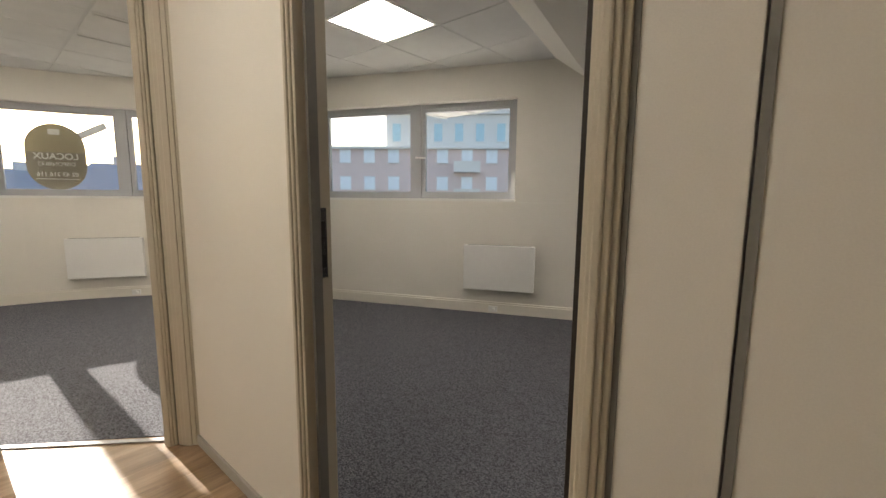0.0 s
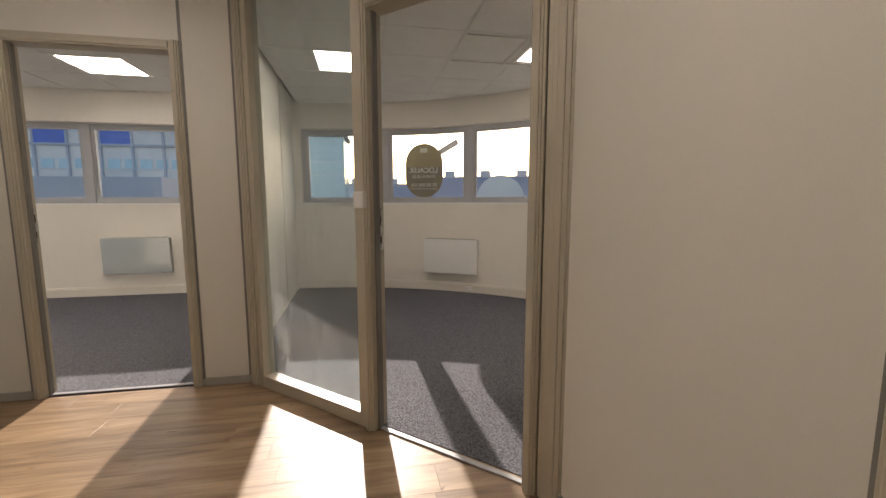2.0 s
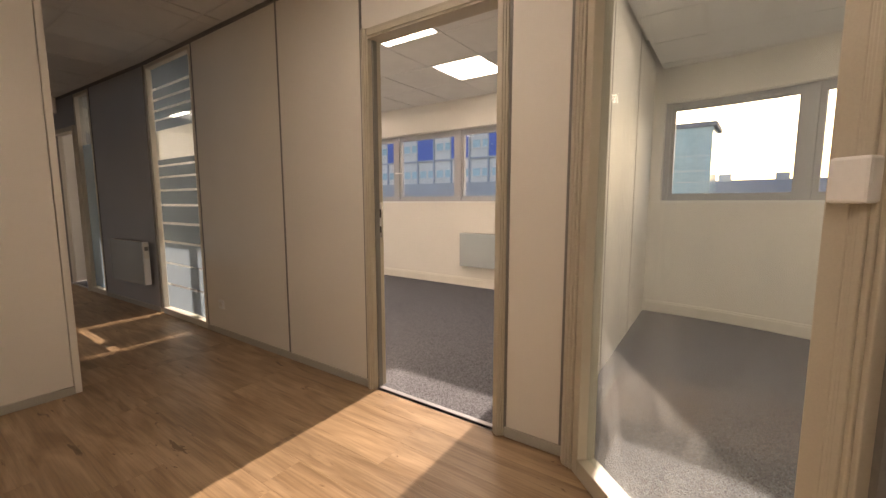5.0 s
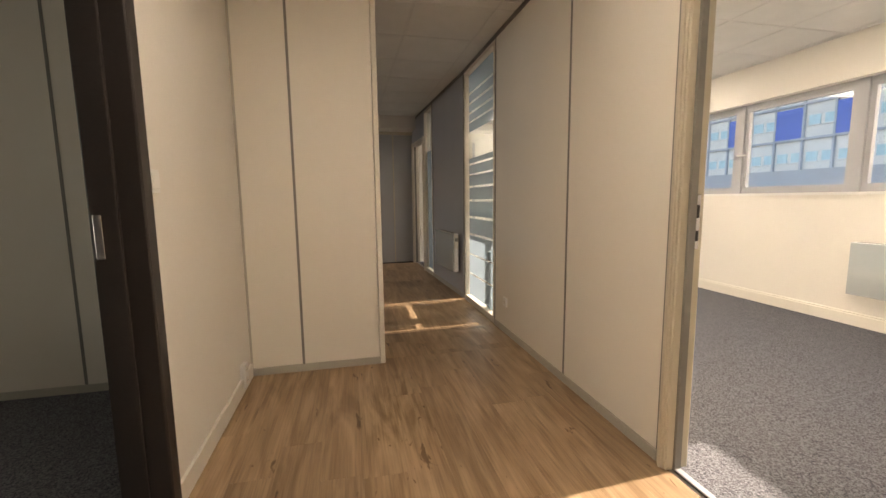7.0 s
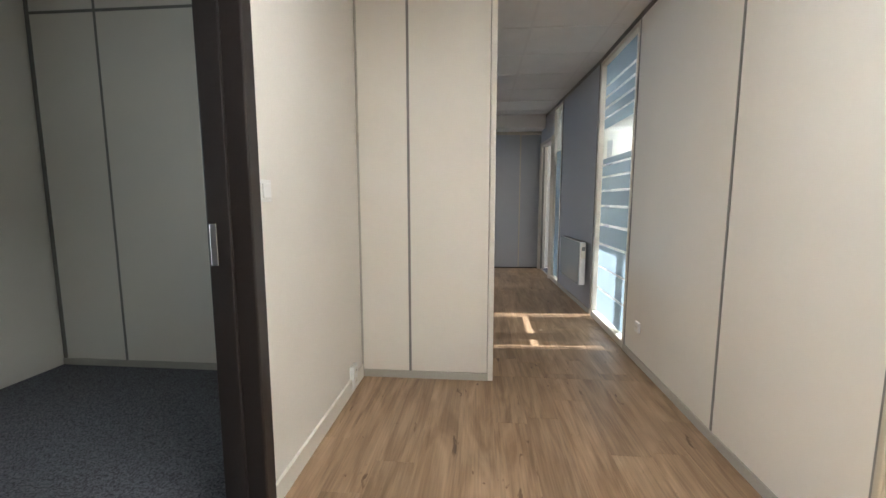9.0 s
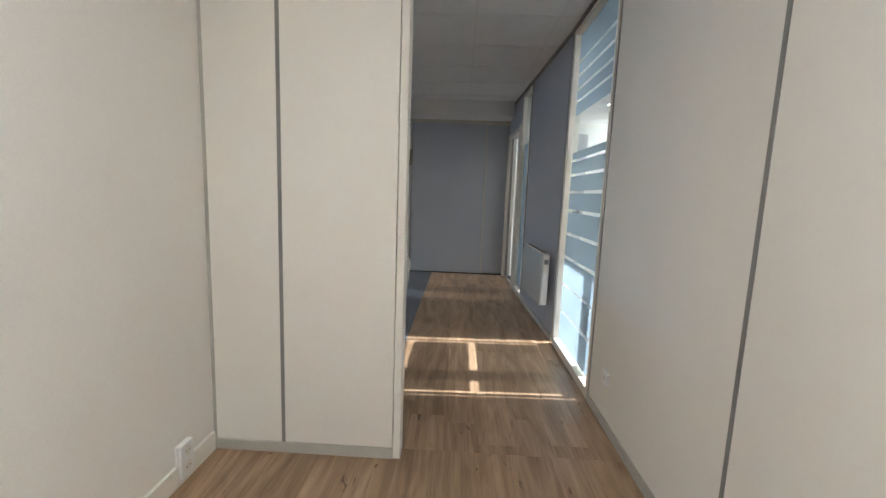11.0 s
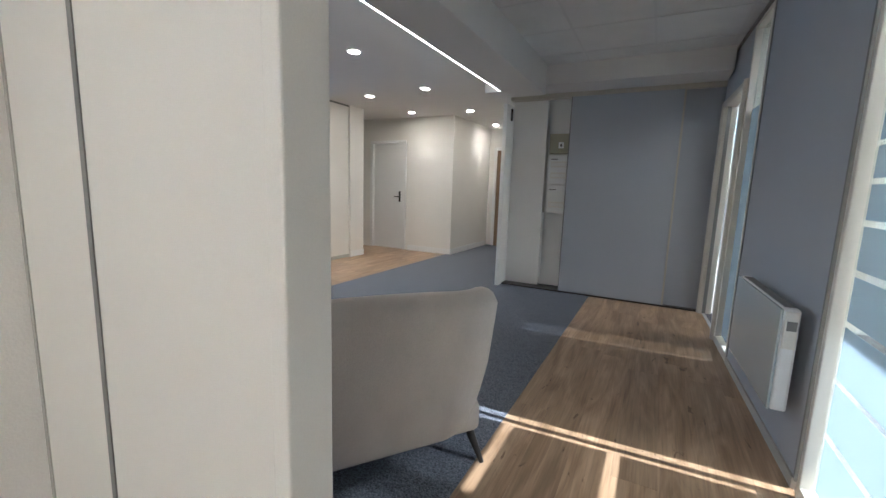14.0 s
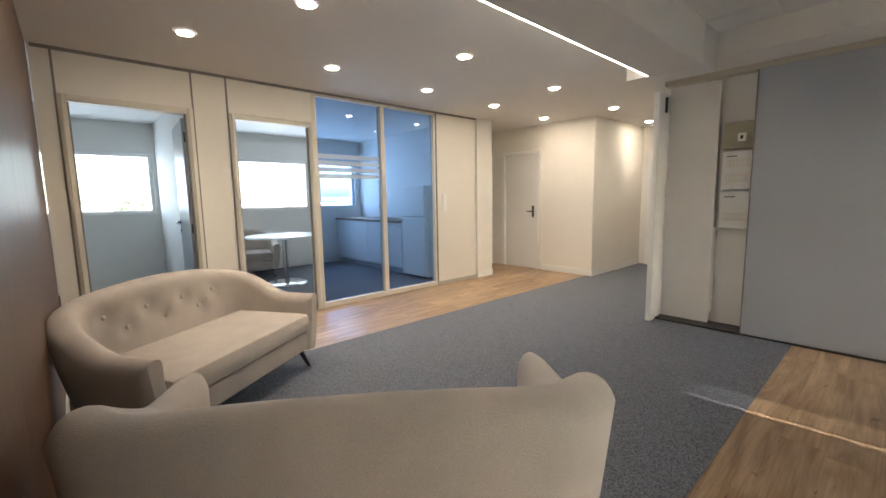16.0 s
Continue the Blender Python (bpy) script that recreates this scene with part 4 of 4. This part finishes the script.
def shell(w, d, r, th, crest, arm_h, lift):
    base_pts = spine(w, d, r)
    # resample evenly
    pts, acc = [], [0.0]
    for a, b in zip(base_pts, base_pts[1:]):
        acc.append(acc[-1] + (b - a).length)
    n = 110
    for i in range(n + 1):
        t = acc[-1] * i / n
        k = max(j for j in range(len(acc) - 1) if acc[j] <= t + 1e-9)
        f = (t - acc[k]) / max(1e-9, acc[k + 1] - acc[k])
        pts.append(base_pts[k].lerp(base_pts[k + 1], min(1, f)))
    bm = bmesh.new()
    rings = []
    for i, p in enumerate(pts):
        tg = (pts[min(n, i + 1)] - pts[max(0, i - 1)]).normalized()
        out = Vector((tg.y, -tg.x, 0)) * -1
        u = i / n
        back = min(1.0, max(0.0, (p.y - 0.30 * d) / (0.62 * d)))
        back = back * back * (3 - 2 * back)
        arch = 1 - (abs(p.x) / (w / 2)) ** 2
        top = arm_h + (0.715 - arm_h + 0.06 - crest * 0.7 + lift) * back + crest * back * arch
        end = min(1.0, min(u, 1 - u) / 0.018)
        tw = th * (0.55 + 0.45 * math.sqrt(end))
        lean = 0.05 + 0.05 * back
        prof = []
        for z, o in ((0.15, -0.5), (0.15, 0.28), (0.19, 0.46), (0.32, 0.5), (0.45, 0.5)):
            prof.append((o * tw - lean * 0.9 * (0.55 - z) / 0.4, z))
        zt = top - tw * 0.5
        prof.append((0.5 * tw + lean * (zt - 0.55) * 0.4, zt))
        for k in range(1, 8):
            a = math.pi * k / 8
            prof.append((0.5 * tw * math.cos(a), zt + 0.5 * tw * math.sin(a)))
        prof.append((-0.5 * tw, zt))
        for k in range(1, 11):
            z = zt + (0.42 - zt) * k / 10
            dent = 0.0
            if p.y > 0.9 * d:
                for bx0, bz in tufts():
                    dent += 0.026 * math.exp(-((p.x - bx0) ** 2 + (z - bz) ** 2) / 0.0030)
            prof.append((-0.5 * tw + dent, z))
        rings.append([bm.verts.new((p.x + out.x * o, p.y + out.y * o, z)) for o, z in prof])
    m = len(rings[0])
    for r0, r1 in zip(rings, rings[1:]):
        for k in range(m):
            bm.faces.new((r0[k], r0[(k + 1) % m], r1[(k + 1) % m], r1[k]))
    bm.faces.new(rings[0])
    bm.faces.new(rings[-1][::-1])
    return bm


def sofa(m, label, crest=0.085, arm_h=0.555, lift=0.0):
    w, d, r, th = 1.30, 0.70, 0.25, 0.13
    ob = thing("sofa", m, label, "sofa", "lounge sofas")
    part("shell", shell(w, d, r, th, crest, arm_h, lift), M_SOFA, ob, "", True)
    part("seat_base", bx(-w / 2 + 0.05, w / 2 - 0.05, 0.02, d - 0.05, 0.15, 0.29, 0.03), M_SOFA, ob, "", True)
    cu = bx(-w / 2 + 0.07, w / 2 - 0.07, -0.01, d - 0.09, 0.29, 0.43, 0.045)
    part("seat_cushion", cu, M_SOFA, ob, "", True)
    for x, z in tufts():
        bm = bmesh.new()
        bmesh.ops.create_uvsphere(bm, u_segments=12, v_segments=8, radius=0.014, matrix=Matrix.Translation((x, d - th / 2 + 0.018, z)) @ Matrix.Diagonal((1, 0.5, 1, 1)))
        part("button", bm, M_SOFA, ob, "", True)
    for x in (-1, 1):
        for y in (0.10, d - 0.10):
            dy = -0.05 if y < 0.3 else 0.05
            part("leg", cyl(bmesh.new(), (x * (w / 2 - 0.09), y, 0.16), (x * (w / 2 - 0.04), y + dy, 0.0), 0.021, 0.011, 16), M_BLACK, ob, "black tapered leg", True)
    return ob


# local +y is the back of the sofa
sofa(pose(0.245, 4.77, 0, 0, 0, 124), "beige fabric two seat sofa with a buttoned back")
sofa(pose(1.415, 4.835, 0, 0, 0, 234.5), "beige fabric two seat sofa turned towards the lounge", 0.03, 0.61, 0.03)

# ---- kitchen and side office beyond the lounge ----
solid("wall_kitchen_north", bx(-5.0, -1.72, 8.62, 8.72, 0, HL), M_WHITEWALL, "white kitchen wall", "wall", "structure")
solid("wall_kitchen_divider", bx(-5.0, -1.72, 5.05, 5.13, 0, HL), M_WHITEWALL, "white wall between kitchen and office", "wall", "structure")
solid("wall_side_office", bx(-5.0, -1.72, 2.9, 3.0, 0, HL), M_WHITEWALL, "white wall of the side office", "wall", "structure")
wW = thing("wall_kitchen_west", pose(0, 0, 0), "white outer wall with windows", "wall", kind="structure")
WX = -4.95
part("wall_face", bx(WX - 0.2, WX, 2.9, 8.72, -0.1, 1.10), M_WHITEWALL, wW)
part("wall_face", bx(WX - 0.2, WX, 2.9, 8.72, 2.0, 2.6), M_WHITEWALL, wW)
for a, b in ((2.9, 3.4), (5.0, 6.15), (7.5, 7.7), (8.5, 8.72)):
    part("wall_face", bx(WX - 0.2, WX, a, b, 1.10, 2.0), M_WHITEWALL, wW)
for i, (a, b) in enumerate(((3.4, 5.0), (6.15, 7.5), (7.7, 8.5))):
    w = thing("window_%d" % (i + 5), pose(0, 0, 0), "white framed window in the outer wall", "window", kind="structure")
    for y0, y1 in ((a, a + 0.05), (b - 0.05, b)):
        part("window_frame", bx(WX - 0.13, WX - 0.05, y0, y1, 1.10, 2.0, 0.004), M_WHITE, w)
    for z0, z1 in ((1.10, 1.15), (1.95, 2.0)):
        part("window_frame", bx(WX - 0.13, WX - 0.05, a + 0.05, b - 0.05, z0, z1, 0.004), M_WHITE, w)
    part("window_sill", bx(WX - 0.05, WX + 0.02, a, b, 1.09, 1.105), M_WHITE, w)
    pn = part("pane", bx(WX - 0.095, WX - 0.089, a + 0.05, b - 0.05, 1.15, 1.95), M_WINGLASS, w)
    pn.visible_shadow = False

kx = -4.9
for i in range(4):
    x0 = kx + i * 0.55
    k = thing("kitchen_cabinet", pose(x0, 8.02, 0), "white base cabinet with a flat door", "cabinet", "kitchen base cabinets")
    part("body", bx(0, 0.55, 0.02, 0.58, 0.10, 0.86, 0.002), M_TABLE, k)
    part("plinth", bx(0, 0.55, 0.06, 0.55, 0, 0.10), M_GREYPANEL, k)
    dd = part("door", bx(0.003, 0.547, 0.0, 0.02, 0.12, 0.855, 0.003), M_TABLE, k)
    part("handle", bx(0.47, 0.50, -0.012, 0, 0.78, 0.80, 0.002), M_STEEL, dd, "steel handle")
solid("worktop", bx(kx, kx + 2.24, 7.99, 8.62, 0.86, 0.90, 0.004), M_COUNTER, "long brown laminate kitchen worktop", "worktop")
fd = thing("fridge", pose(-2.65, 8.02, 0), "white tall fridge beside the kitchen units", "fridge")
part("body", bx(0, 0.58, 0.03, 0.6, 0.02, 1.45, 0.01), M_WHITE, fd)
part("door", bx(0, 0.58, -0.02, 0.025, 0.04, 0.95, 0.01), M_WHITE, fd)
part("door", bx(0, 0.58, -0.02, 0.025, 0.97, 1.45, 0.01), M_WHITE, fd)
tp = thing("tap", pose(-3.9, 8.50, 0.90), "black swan neck kitchen tap", "tap")
bm = bmesh.new()
ppts = [(0, 0, 0), (0, 0, 0.22)] + [(-0.07 + 0.07 * math.cos(a), -0.0, 0.22 + 0.07 * math.sin(a)) for a in np.linspace(0.3, math.pi, 9)] + [(-0.14, 0, 0.17)]
for a, b in zip(ppts, ppts[1:]):
    cyl(bm, a, b, 0.012, 0.012, 10)
part("spout", bm, M_BLACK, tp, "", True)
part("lever", cyl(bmesh.new(), (0.01, 0, 0.05), (0.07, -0.02, 0.09), 0.007), M_BLACK, tp, "", True)
tb = thing("round_table", pose(-3.45, 6.38, 0), "white round table on a steel column", "table")
part("tabletop", cyl(bmesh.new(), (0, 0, 0.715), (0, 0, 0.74), 0.55, 0.55, 56), M_TABLE, tb, "", True)
part("column", cyl(bmesh.new(), (0, 0, 0.02), (0, 0, 0.715), 0.04, 0.04, 20), M_STEEL, tb, "steel column", True)
part("foot", cyl(bmesh.new(), (0, 0, 0.0), (0, 0, 0.022), 0.30, 0.27, 40), M_STEEL, tb, "steel foot", True)
sofa(pose(-4.2, 5.84, 0, 0, 0, 75), "beige fabric sofa beside the round table")

# ---- sign on the window ----
sg = thing("window_sign", fac_pose(1.735, 1.22) @ pose(0, -0.19, 0), "round ended dark sign stuck outside the window", "sign")


def stadium(w, h, t, z0=0.0, z1=None):
    bm = bmesh.new()
    r = w / 2
    pts = [(r * math.cos(a), r + r * math.sin(a)) for a in np.linspace(math.pi, 2 * math.pi, 20)] + [(r * math.cos(a), h - r + r * math.sin(a)) for a in np.linspace(0, math.pi, 20)]
    z1 = h if z1 is None else z1
    cl = []
    for (xa, za), (xb, zb) in zip(pts, pts[1:] + pts[:1]):
        cl.append((xa, min(max(za, z0), z1)))
    f = bm.faces.new([bm.verts.new((x, 0, z)) for x, z in cl])
    r2 = bmesh.ops.extrude_face_region(bm, geom=[f])
    for v in r2["geom"]:
        if isinstance(v, bmesh.types.BMVert):
            v.co.y = -t
    return bm


part("board", stadium(0.52, 0.72, 0.004), M_SIGN, sg)
band = part("band", stadium(0.50, 0.70, 0.0015, 0.40), M_SIGNTOP, sg)
band.matrix_basis = pose(0, 0.002, 0.01)


def word(txt, size, z, parent, bold=0.0):
    c = bpy.data.curves.new("lettering", "FONT")
    c.body, c.size, c.align_x, c.extrude, c.offset = txt, size, "CENTER", 0.0005, bold
    ob = bpy.data.objects.new("lettering_source", c)
    scene.collection.objects.link(ob)
    me = bpy.data.meshes.new_from_object(ob.evaluated_get(bpy.context.evaluated_depsgraph_get()))
    bpy.data.objects.remove(ob)
    me.materials.clear()
    me.materials.append(M_SIGNINK)
    o = new("lettering", me)
    o.parent = parent
    # seen from behind through the pane: the letters are mirrored for the room
    o.matrix_basis = pose(0, 0.003, z, 90, 0, 0)
    return o


word("LOCAUX", 0.095, 0.335, sg, 0.002)
word("DISPONIBLES", 0.056, 0.265, sg)
word("02 43 216 116", 0.062, 0.15, sg, 0.001)
part("rule", bx(-0.19, 0.19, 0.001, 0.003, 0.115, 0.122), M_SIGNINK, sg)
part("logo", bx(-0.05, 0.05, 0.0025, 0.004, 0.60, 0.66, 0.0), M_SIGNINK, sg)
arm = thing("sign_arm", fac_pose(2.0, 1.85) @ pose(0, -0.24, 0), "dark metal strut outside the window", "strut")
part("bar", bx(-0.2, 0.2, -0.02, 0.02, -0.035, 0.035, 0.004), M_ALU, arm)
arm.matrix_world = fac_pose(2.0, 1.86) @ pose(0, -0.24, 0, 0, 28, 0)


# ---- outside ----
def block(name, m, w, d, h, wallmat, label, floors, cols, ww=1.3, wh=1.4, panemat=None, roofmat=None, roof_h=0.6, base_h=0.0, blue=False, fh=3.0, balconies=()):
    ob = thing(name, m, label, "building")
    part("wall", bx(-w / 2, w / 2, 0, d, 0, h), wallmat, ob)
    part("roof", bx(-w / 2 - 0.4, w / 2 + 0.4, -0.4, d + 0.4, h, h + roof_h, 0.05), roofmat or M_SLATE, ob)
    step = w / cols
    shared = mesh("window", bx(-ww / 2, ww / 2, -0.05, 0.05, 0, wh), panemat or M_PANEFAR)
    fshared = mesh("frame", box(box(bmesh.new(), -ww / 2 - 0.08, ww / 2 + 0.08, -0.12, 0, -0.1, 0), -ww / 2 - 0.08, ww / 2 + 0.08, -0.08, 0, wh, wh + 0.08), M_TBAR)
    for f in range(floors):
        for c in range(cols):
            x = -w / 2 + step * (c + 0.5)
            z = base_h + f * fh + 0.9
            o = new("window", shared)
            o.parent = ob
            o.matrix_basis = pose(x, -0.01, z)
            o2 = new("frame", fshared)
            o2.parent = o
    for c, f in balconies:
        x = -w / 2 + step * (c + 0.5)
        z = base_h + f * fh
        part("balcony", box(bx(x - 1.4, x + 1.4, -1.2, 0, z - 0.15, z), x - 1.4, x + 1.4, -1.2, -1.15, z, z + 1.0), M_CONCRETE, ob)
    return ob


# pale office block with blue cladding opposite the large office
ob1 = block("office_building", pose(44, 50, -9, 0, 0, -90), 66, 12, 26, M_CONCRETE, "pale office building with blue cladding panels", 7, 50, 0.95, 0.85, base_h=-0.9, fh=3.3)
for c in range(12):
    part("blue_panel", bx(-31.1 + c * 5.2, -28.5 + c * 5.2, -0.2, -0.02, 15.4, 18.2), M_BLUEPANE, ob1)
part("podium", bx(-33, 33, -5, -0.3, 0, 12.2), M_GREYBLD, ob1)
for c in range(25):
    part("pilaster", bx(-31.1 + c * 2.6 - 0.09, -31.1 + c * 2.6 + 0.09, -0.24, -0.02, 12.2, 26), M_GREYBLD, ob1)
for z in (15.3, 18.5):
    part("ledge", bx(-33, 33, -0.22, -0.02, z - 0.1, z + 0.1), M_GREYBLD, ob1)
# pink apartment house seen from the far office
n2 = Vector((nx, ny, 0))
pc = Vector((2.4, -3.0, -9)) + n2 * 38
SHUT = mat("pale_shutter", (0.80, 0.84, 0.87), 0.5, var=0.08, scale=0.5, fine=2)
turn = math.degrees(math.atan2(ny, nx)) - 76
block("apartment_building", pose(pc.x - 2, pc.y - 6.6, -9, 0, 0, turn), 69, 12, 15.2, M_BRICK, "pink rendered apartment building with pale shutters", 5, 26, 1.2, 1.35, SHUT, base_h=1.3, fh=2.9, roof_h=0.3, roofmat=M_CONCRETE, balconies=[(7, 3), (7, 4), (12, 3), (12, 4), (17, 3), (17, 4)])
block("apartment_attic", pose(pc.x - 5 + n2.x * 2, pc.y - 9 + n2.y * 2, 6.2, 0, 0, turn), 56, 9, 4.0, M_CONCRETE, "set back pale attic storey with tall windows", 1, 24, 0.9, 1.9, base_h=0.2, roofmat=M_CONCRETE)
block("apartment_penthouse", pose(pc.x - 5 + n2.x * 4, pc.y - 9 + n2.y * 4, 10.2, 0, 0, turn), 50, 7, 2.6, M_CONCRETE, "glazed penthouse storey under a flat roof", 1, 26, 1.7, 1.6, base_h=-0.4)
# low dark roofs and chimneys beyond the round office
def ridge_house(m, w, d, h, rh, label):
    ob = thing("house", m, label, "house", "houses beyond the round office")
    part("wall", bx(-w / 2, w / 2, 0, d, 0, h), M_GREYBLD, ob)
    bm = bmesh.new()
    vs = [bm.verts.new(v) for v in ((-w / 2, -0.3, h), (w / 2, -0.3, h), (w / 2, d, h), (-w / 2, d, h), (-w / 2 + 1, d / 2, h + rh), (w / 2 - 1, d / 2, h + rh))]
    for f in ((0, 1, 5, 4), (1, 2, 5), (2, 3, 4, 5), (3, 0, 4), (3, 2, 1, 0)):
        bm.faces.new([vs[i] for i in f])
    rf = part("roof", bm, M_SLATE, ob)
    for k in range(4):
        x = -w / 2 + w * (k + 0.7) / 4.4
        part("chimney", bx(x - 0.8, x + 0.8, d / 2 - 0.4, d / 2 + 0.4, h + rh - 0.8, h + rh + 0.9, 0.05), M_GREYBLD, rf)
    return ob


ridge_house(pose(60, -20, -9, 0, 0, -110), 26, 12, 10.6, 3.6, "dark slate roofed houses with chimneys")
ridge_house(pose(72, -1, -9, 0, 0, -95), 30, 12, 9.6, 3.8, "dark slate roofed houses with chimneys")
block("tower", pose(64, 6, -9, 0, 0, -93), 5.6, 7, 19.5, M_PANEFAR, "blue glass clad tower", 5, 3, 1.6, 1.8, fh=3.3)
block("slim_tower", pose(54, -27.5, -9, 0, 0, -117), 2.6, 4, 17.5, M_GREYBLD, "slim grey tower block", 4, 2, 0.7, 1.4, fh=3.3)
gb = thing("vault_roof", pose(44.6, -14.4, -9, 0, 0, -108), "pale rounded roof of a low hall", "building")
bm = bmesh.new()
bmesh.ops.create_cone(bm, cap_ends=True, segments=48, radius1=2.6, radius2=2.6, depth=10, matrix=Matrix.Translation((0, 5, 10.4)) @ Matrix.Rotation(radians(90), 4, "X"))
part("roof", bm, M_CONCRETE, gb, "", True)
part("wall", bx(-2.6, 2.6, 0, 10, 0, 10.4), M_CONCRETE, gb)
# low pale buildings beyond the kitchen windows
block("low_building", pose(-52, 24, -9, 0, 0, 85), 26, 10, 10.2, M_CONCRETE, "low pale building beyond the kitchen", 3, 9, base_h=0.5)
block("low_building", pose(-70, -6, -9, 0, 0, 95), 40, 10, 9.6, M_CONCRETE, "low pale building beyond the side office", 3, 12, base_h=0.5)


def tree(m, h, seed):
    rng = random.Random(seed)
    ob = thing("tree", m, "leafy green street tree", "tree", "street trees")
    bm = cyl(bmesh.new(), (0, 0, 0), (0.2, 0.1, h * 0.55), 0.28, 0.14, 10)
    for k in range(6):
        a = k * 1.05
        cyl(bm, (0.15, 0.08, h * 0.4), (math.cos(a) * 1.6, math.sin(a) * 1.6, h * 0.75), 0.09, 0.03, 6)
    part("trunk", bm, M_BARK, ob, "", True)
    vs, fs = [], []
    for k in range(1500):
        a, u = rng.uniform(0, 6.28), rng.uniform(-1, 1)
        rr = (0.55 + 0.45 * rng.random()) * (1 + 0.25 * math.sin(3 * a) * math.cos(4 * u))
        c = Vector((math.cos(a) * math.sqrt(1 - u * u) * 2.2 * rr, math.sin(a) * math.sqrt(1 - u * u) * 2.2 * rr, h * 0.72 + u * h * 0.3 * rr))
        d1 = Vector((rng.gauss(0, 1), rng.gauss(0, 1), rng.gauss(0, 1))).normalized() * 0.22
        d2 = d1.cross(Vector((rng.gauss(0, 1), rng.gauss(0, 1), rng.gauss(0, 1)))).normalized() * 0.13
        i = len(vs)
        vs += [c - d1, c + d2, c + d1, c - d2]
        fs.append((i, i + 1, i + 2, i + 3))
    me = bpy.data.meshes.new("crown")
    me.from_pydata(vs, [], fs)
    me.materials.append(M_LEAF)
    o = new("crown", me)
    o.parent = ob
    return ob


tree(pose(6, -28, -9), 9.5, 1)
tree(pose(2, -27, -9), 10.5, 2)
tree(pose(-48, 8, -9), 9.8, 3)

# ---- planks, last ----
def plank_field(name, x0, x1, y0, y1, label, seed, keep=None, run="y"):
    fl = thing(name, pose(0, 0, 0), label, "floor", kind="structure")
    rng = random.Random(seed)
    W, Lp = 0.18, 1.22
    cache = {}
    u0, u1, v0, v1 = (x0, x1, y0, y1) if run == "y" else (y0, y1, x0, x1)
    nrow = math.ceil((u1 - u0) / W)
    for i in range(nrow):
        a, b = u0 + i * W, min(u0 + (i + 1) * W, u1)
        v = v0 - rng.uniform(0, Lp)
        while v < v1:
            c, d = max(v, v0), min(v + Lp, v1)
            v += Lp
            if d - c < 0.02:
                continue
            if keep and not keep((a + b) / 2, (c + d) / 2):
                continue
            key = (round(b - a, 3), round(d - c, 3))
            if key not in cache:
                w, l = b - a, d - c
                bm = bmesh.new()
                q = [bm.verts.new(p) for p in ((0.0, 0.0, -0.02), (w, 0.0, -0.02), (w, l, -0.02), (0.0, l, -0.02), (0.0, 0.0, -0.0006), (w, 0.0, -0.0006), (w, l, -0.0006), (0.0, l, -0.0006), (0.0012, 0.0012, 0.0), (w - 0.0012, 0.0012, 0.0), (w - 0.0012, l - 0.0012, 0.0), (0.0012, l - 0.0012, 0.0))]
                for k in range(4):
                    bm.faces.new((q[k], q[(k + 1) % 4], q[4 + (k + 1) % 4], q[4 + k]))
                    bm.faces.new((q[4 + k], q[4 + (k + 1) % 4], q[8 + (k + 1) % 4], q[8 + k]))
                bm.faces.new(q[8:12])
                cache[key] = mesh("plank", bm, M_OAK)
            o = new("plank", cache[key])
            o.parent = fl
            o.matrix_basis = pose(a, c, 0) if run == "y" else pose(c, b, 0, 0, 0, -90)
    return fl


plank_field("floor_entry", 1.53, 3.492, -0.3, 3.86, "oak look vinyl plank floor", 3)
plank_field("floor_rear", -1.4, 1.53, -0.3, 1.45, "oak look vinyl plank floor", 4)
plank_field("floor_corridor", 2.27, 3.492, 3.86, 8.30, "oak look vinyl plank floor along the corridor", 5)
plank_field("floor_lounge_strip", -2.45, -0.45, 3.9, 10.0, "oak look vinyl plank strip beside the lounge carpet", 6, lambda x, y: x > -1.66 or y > 8.7)
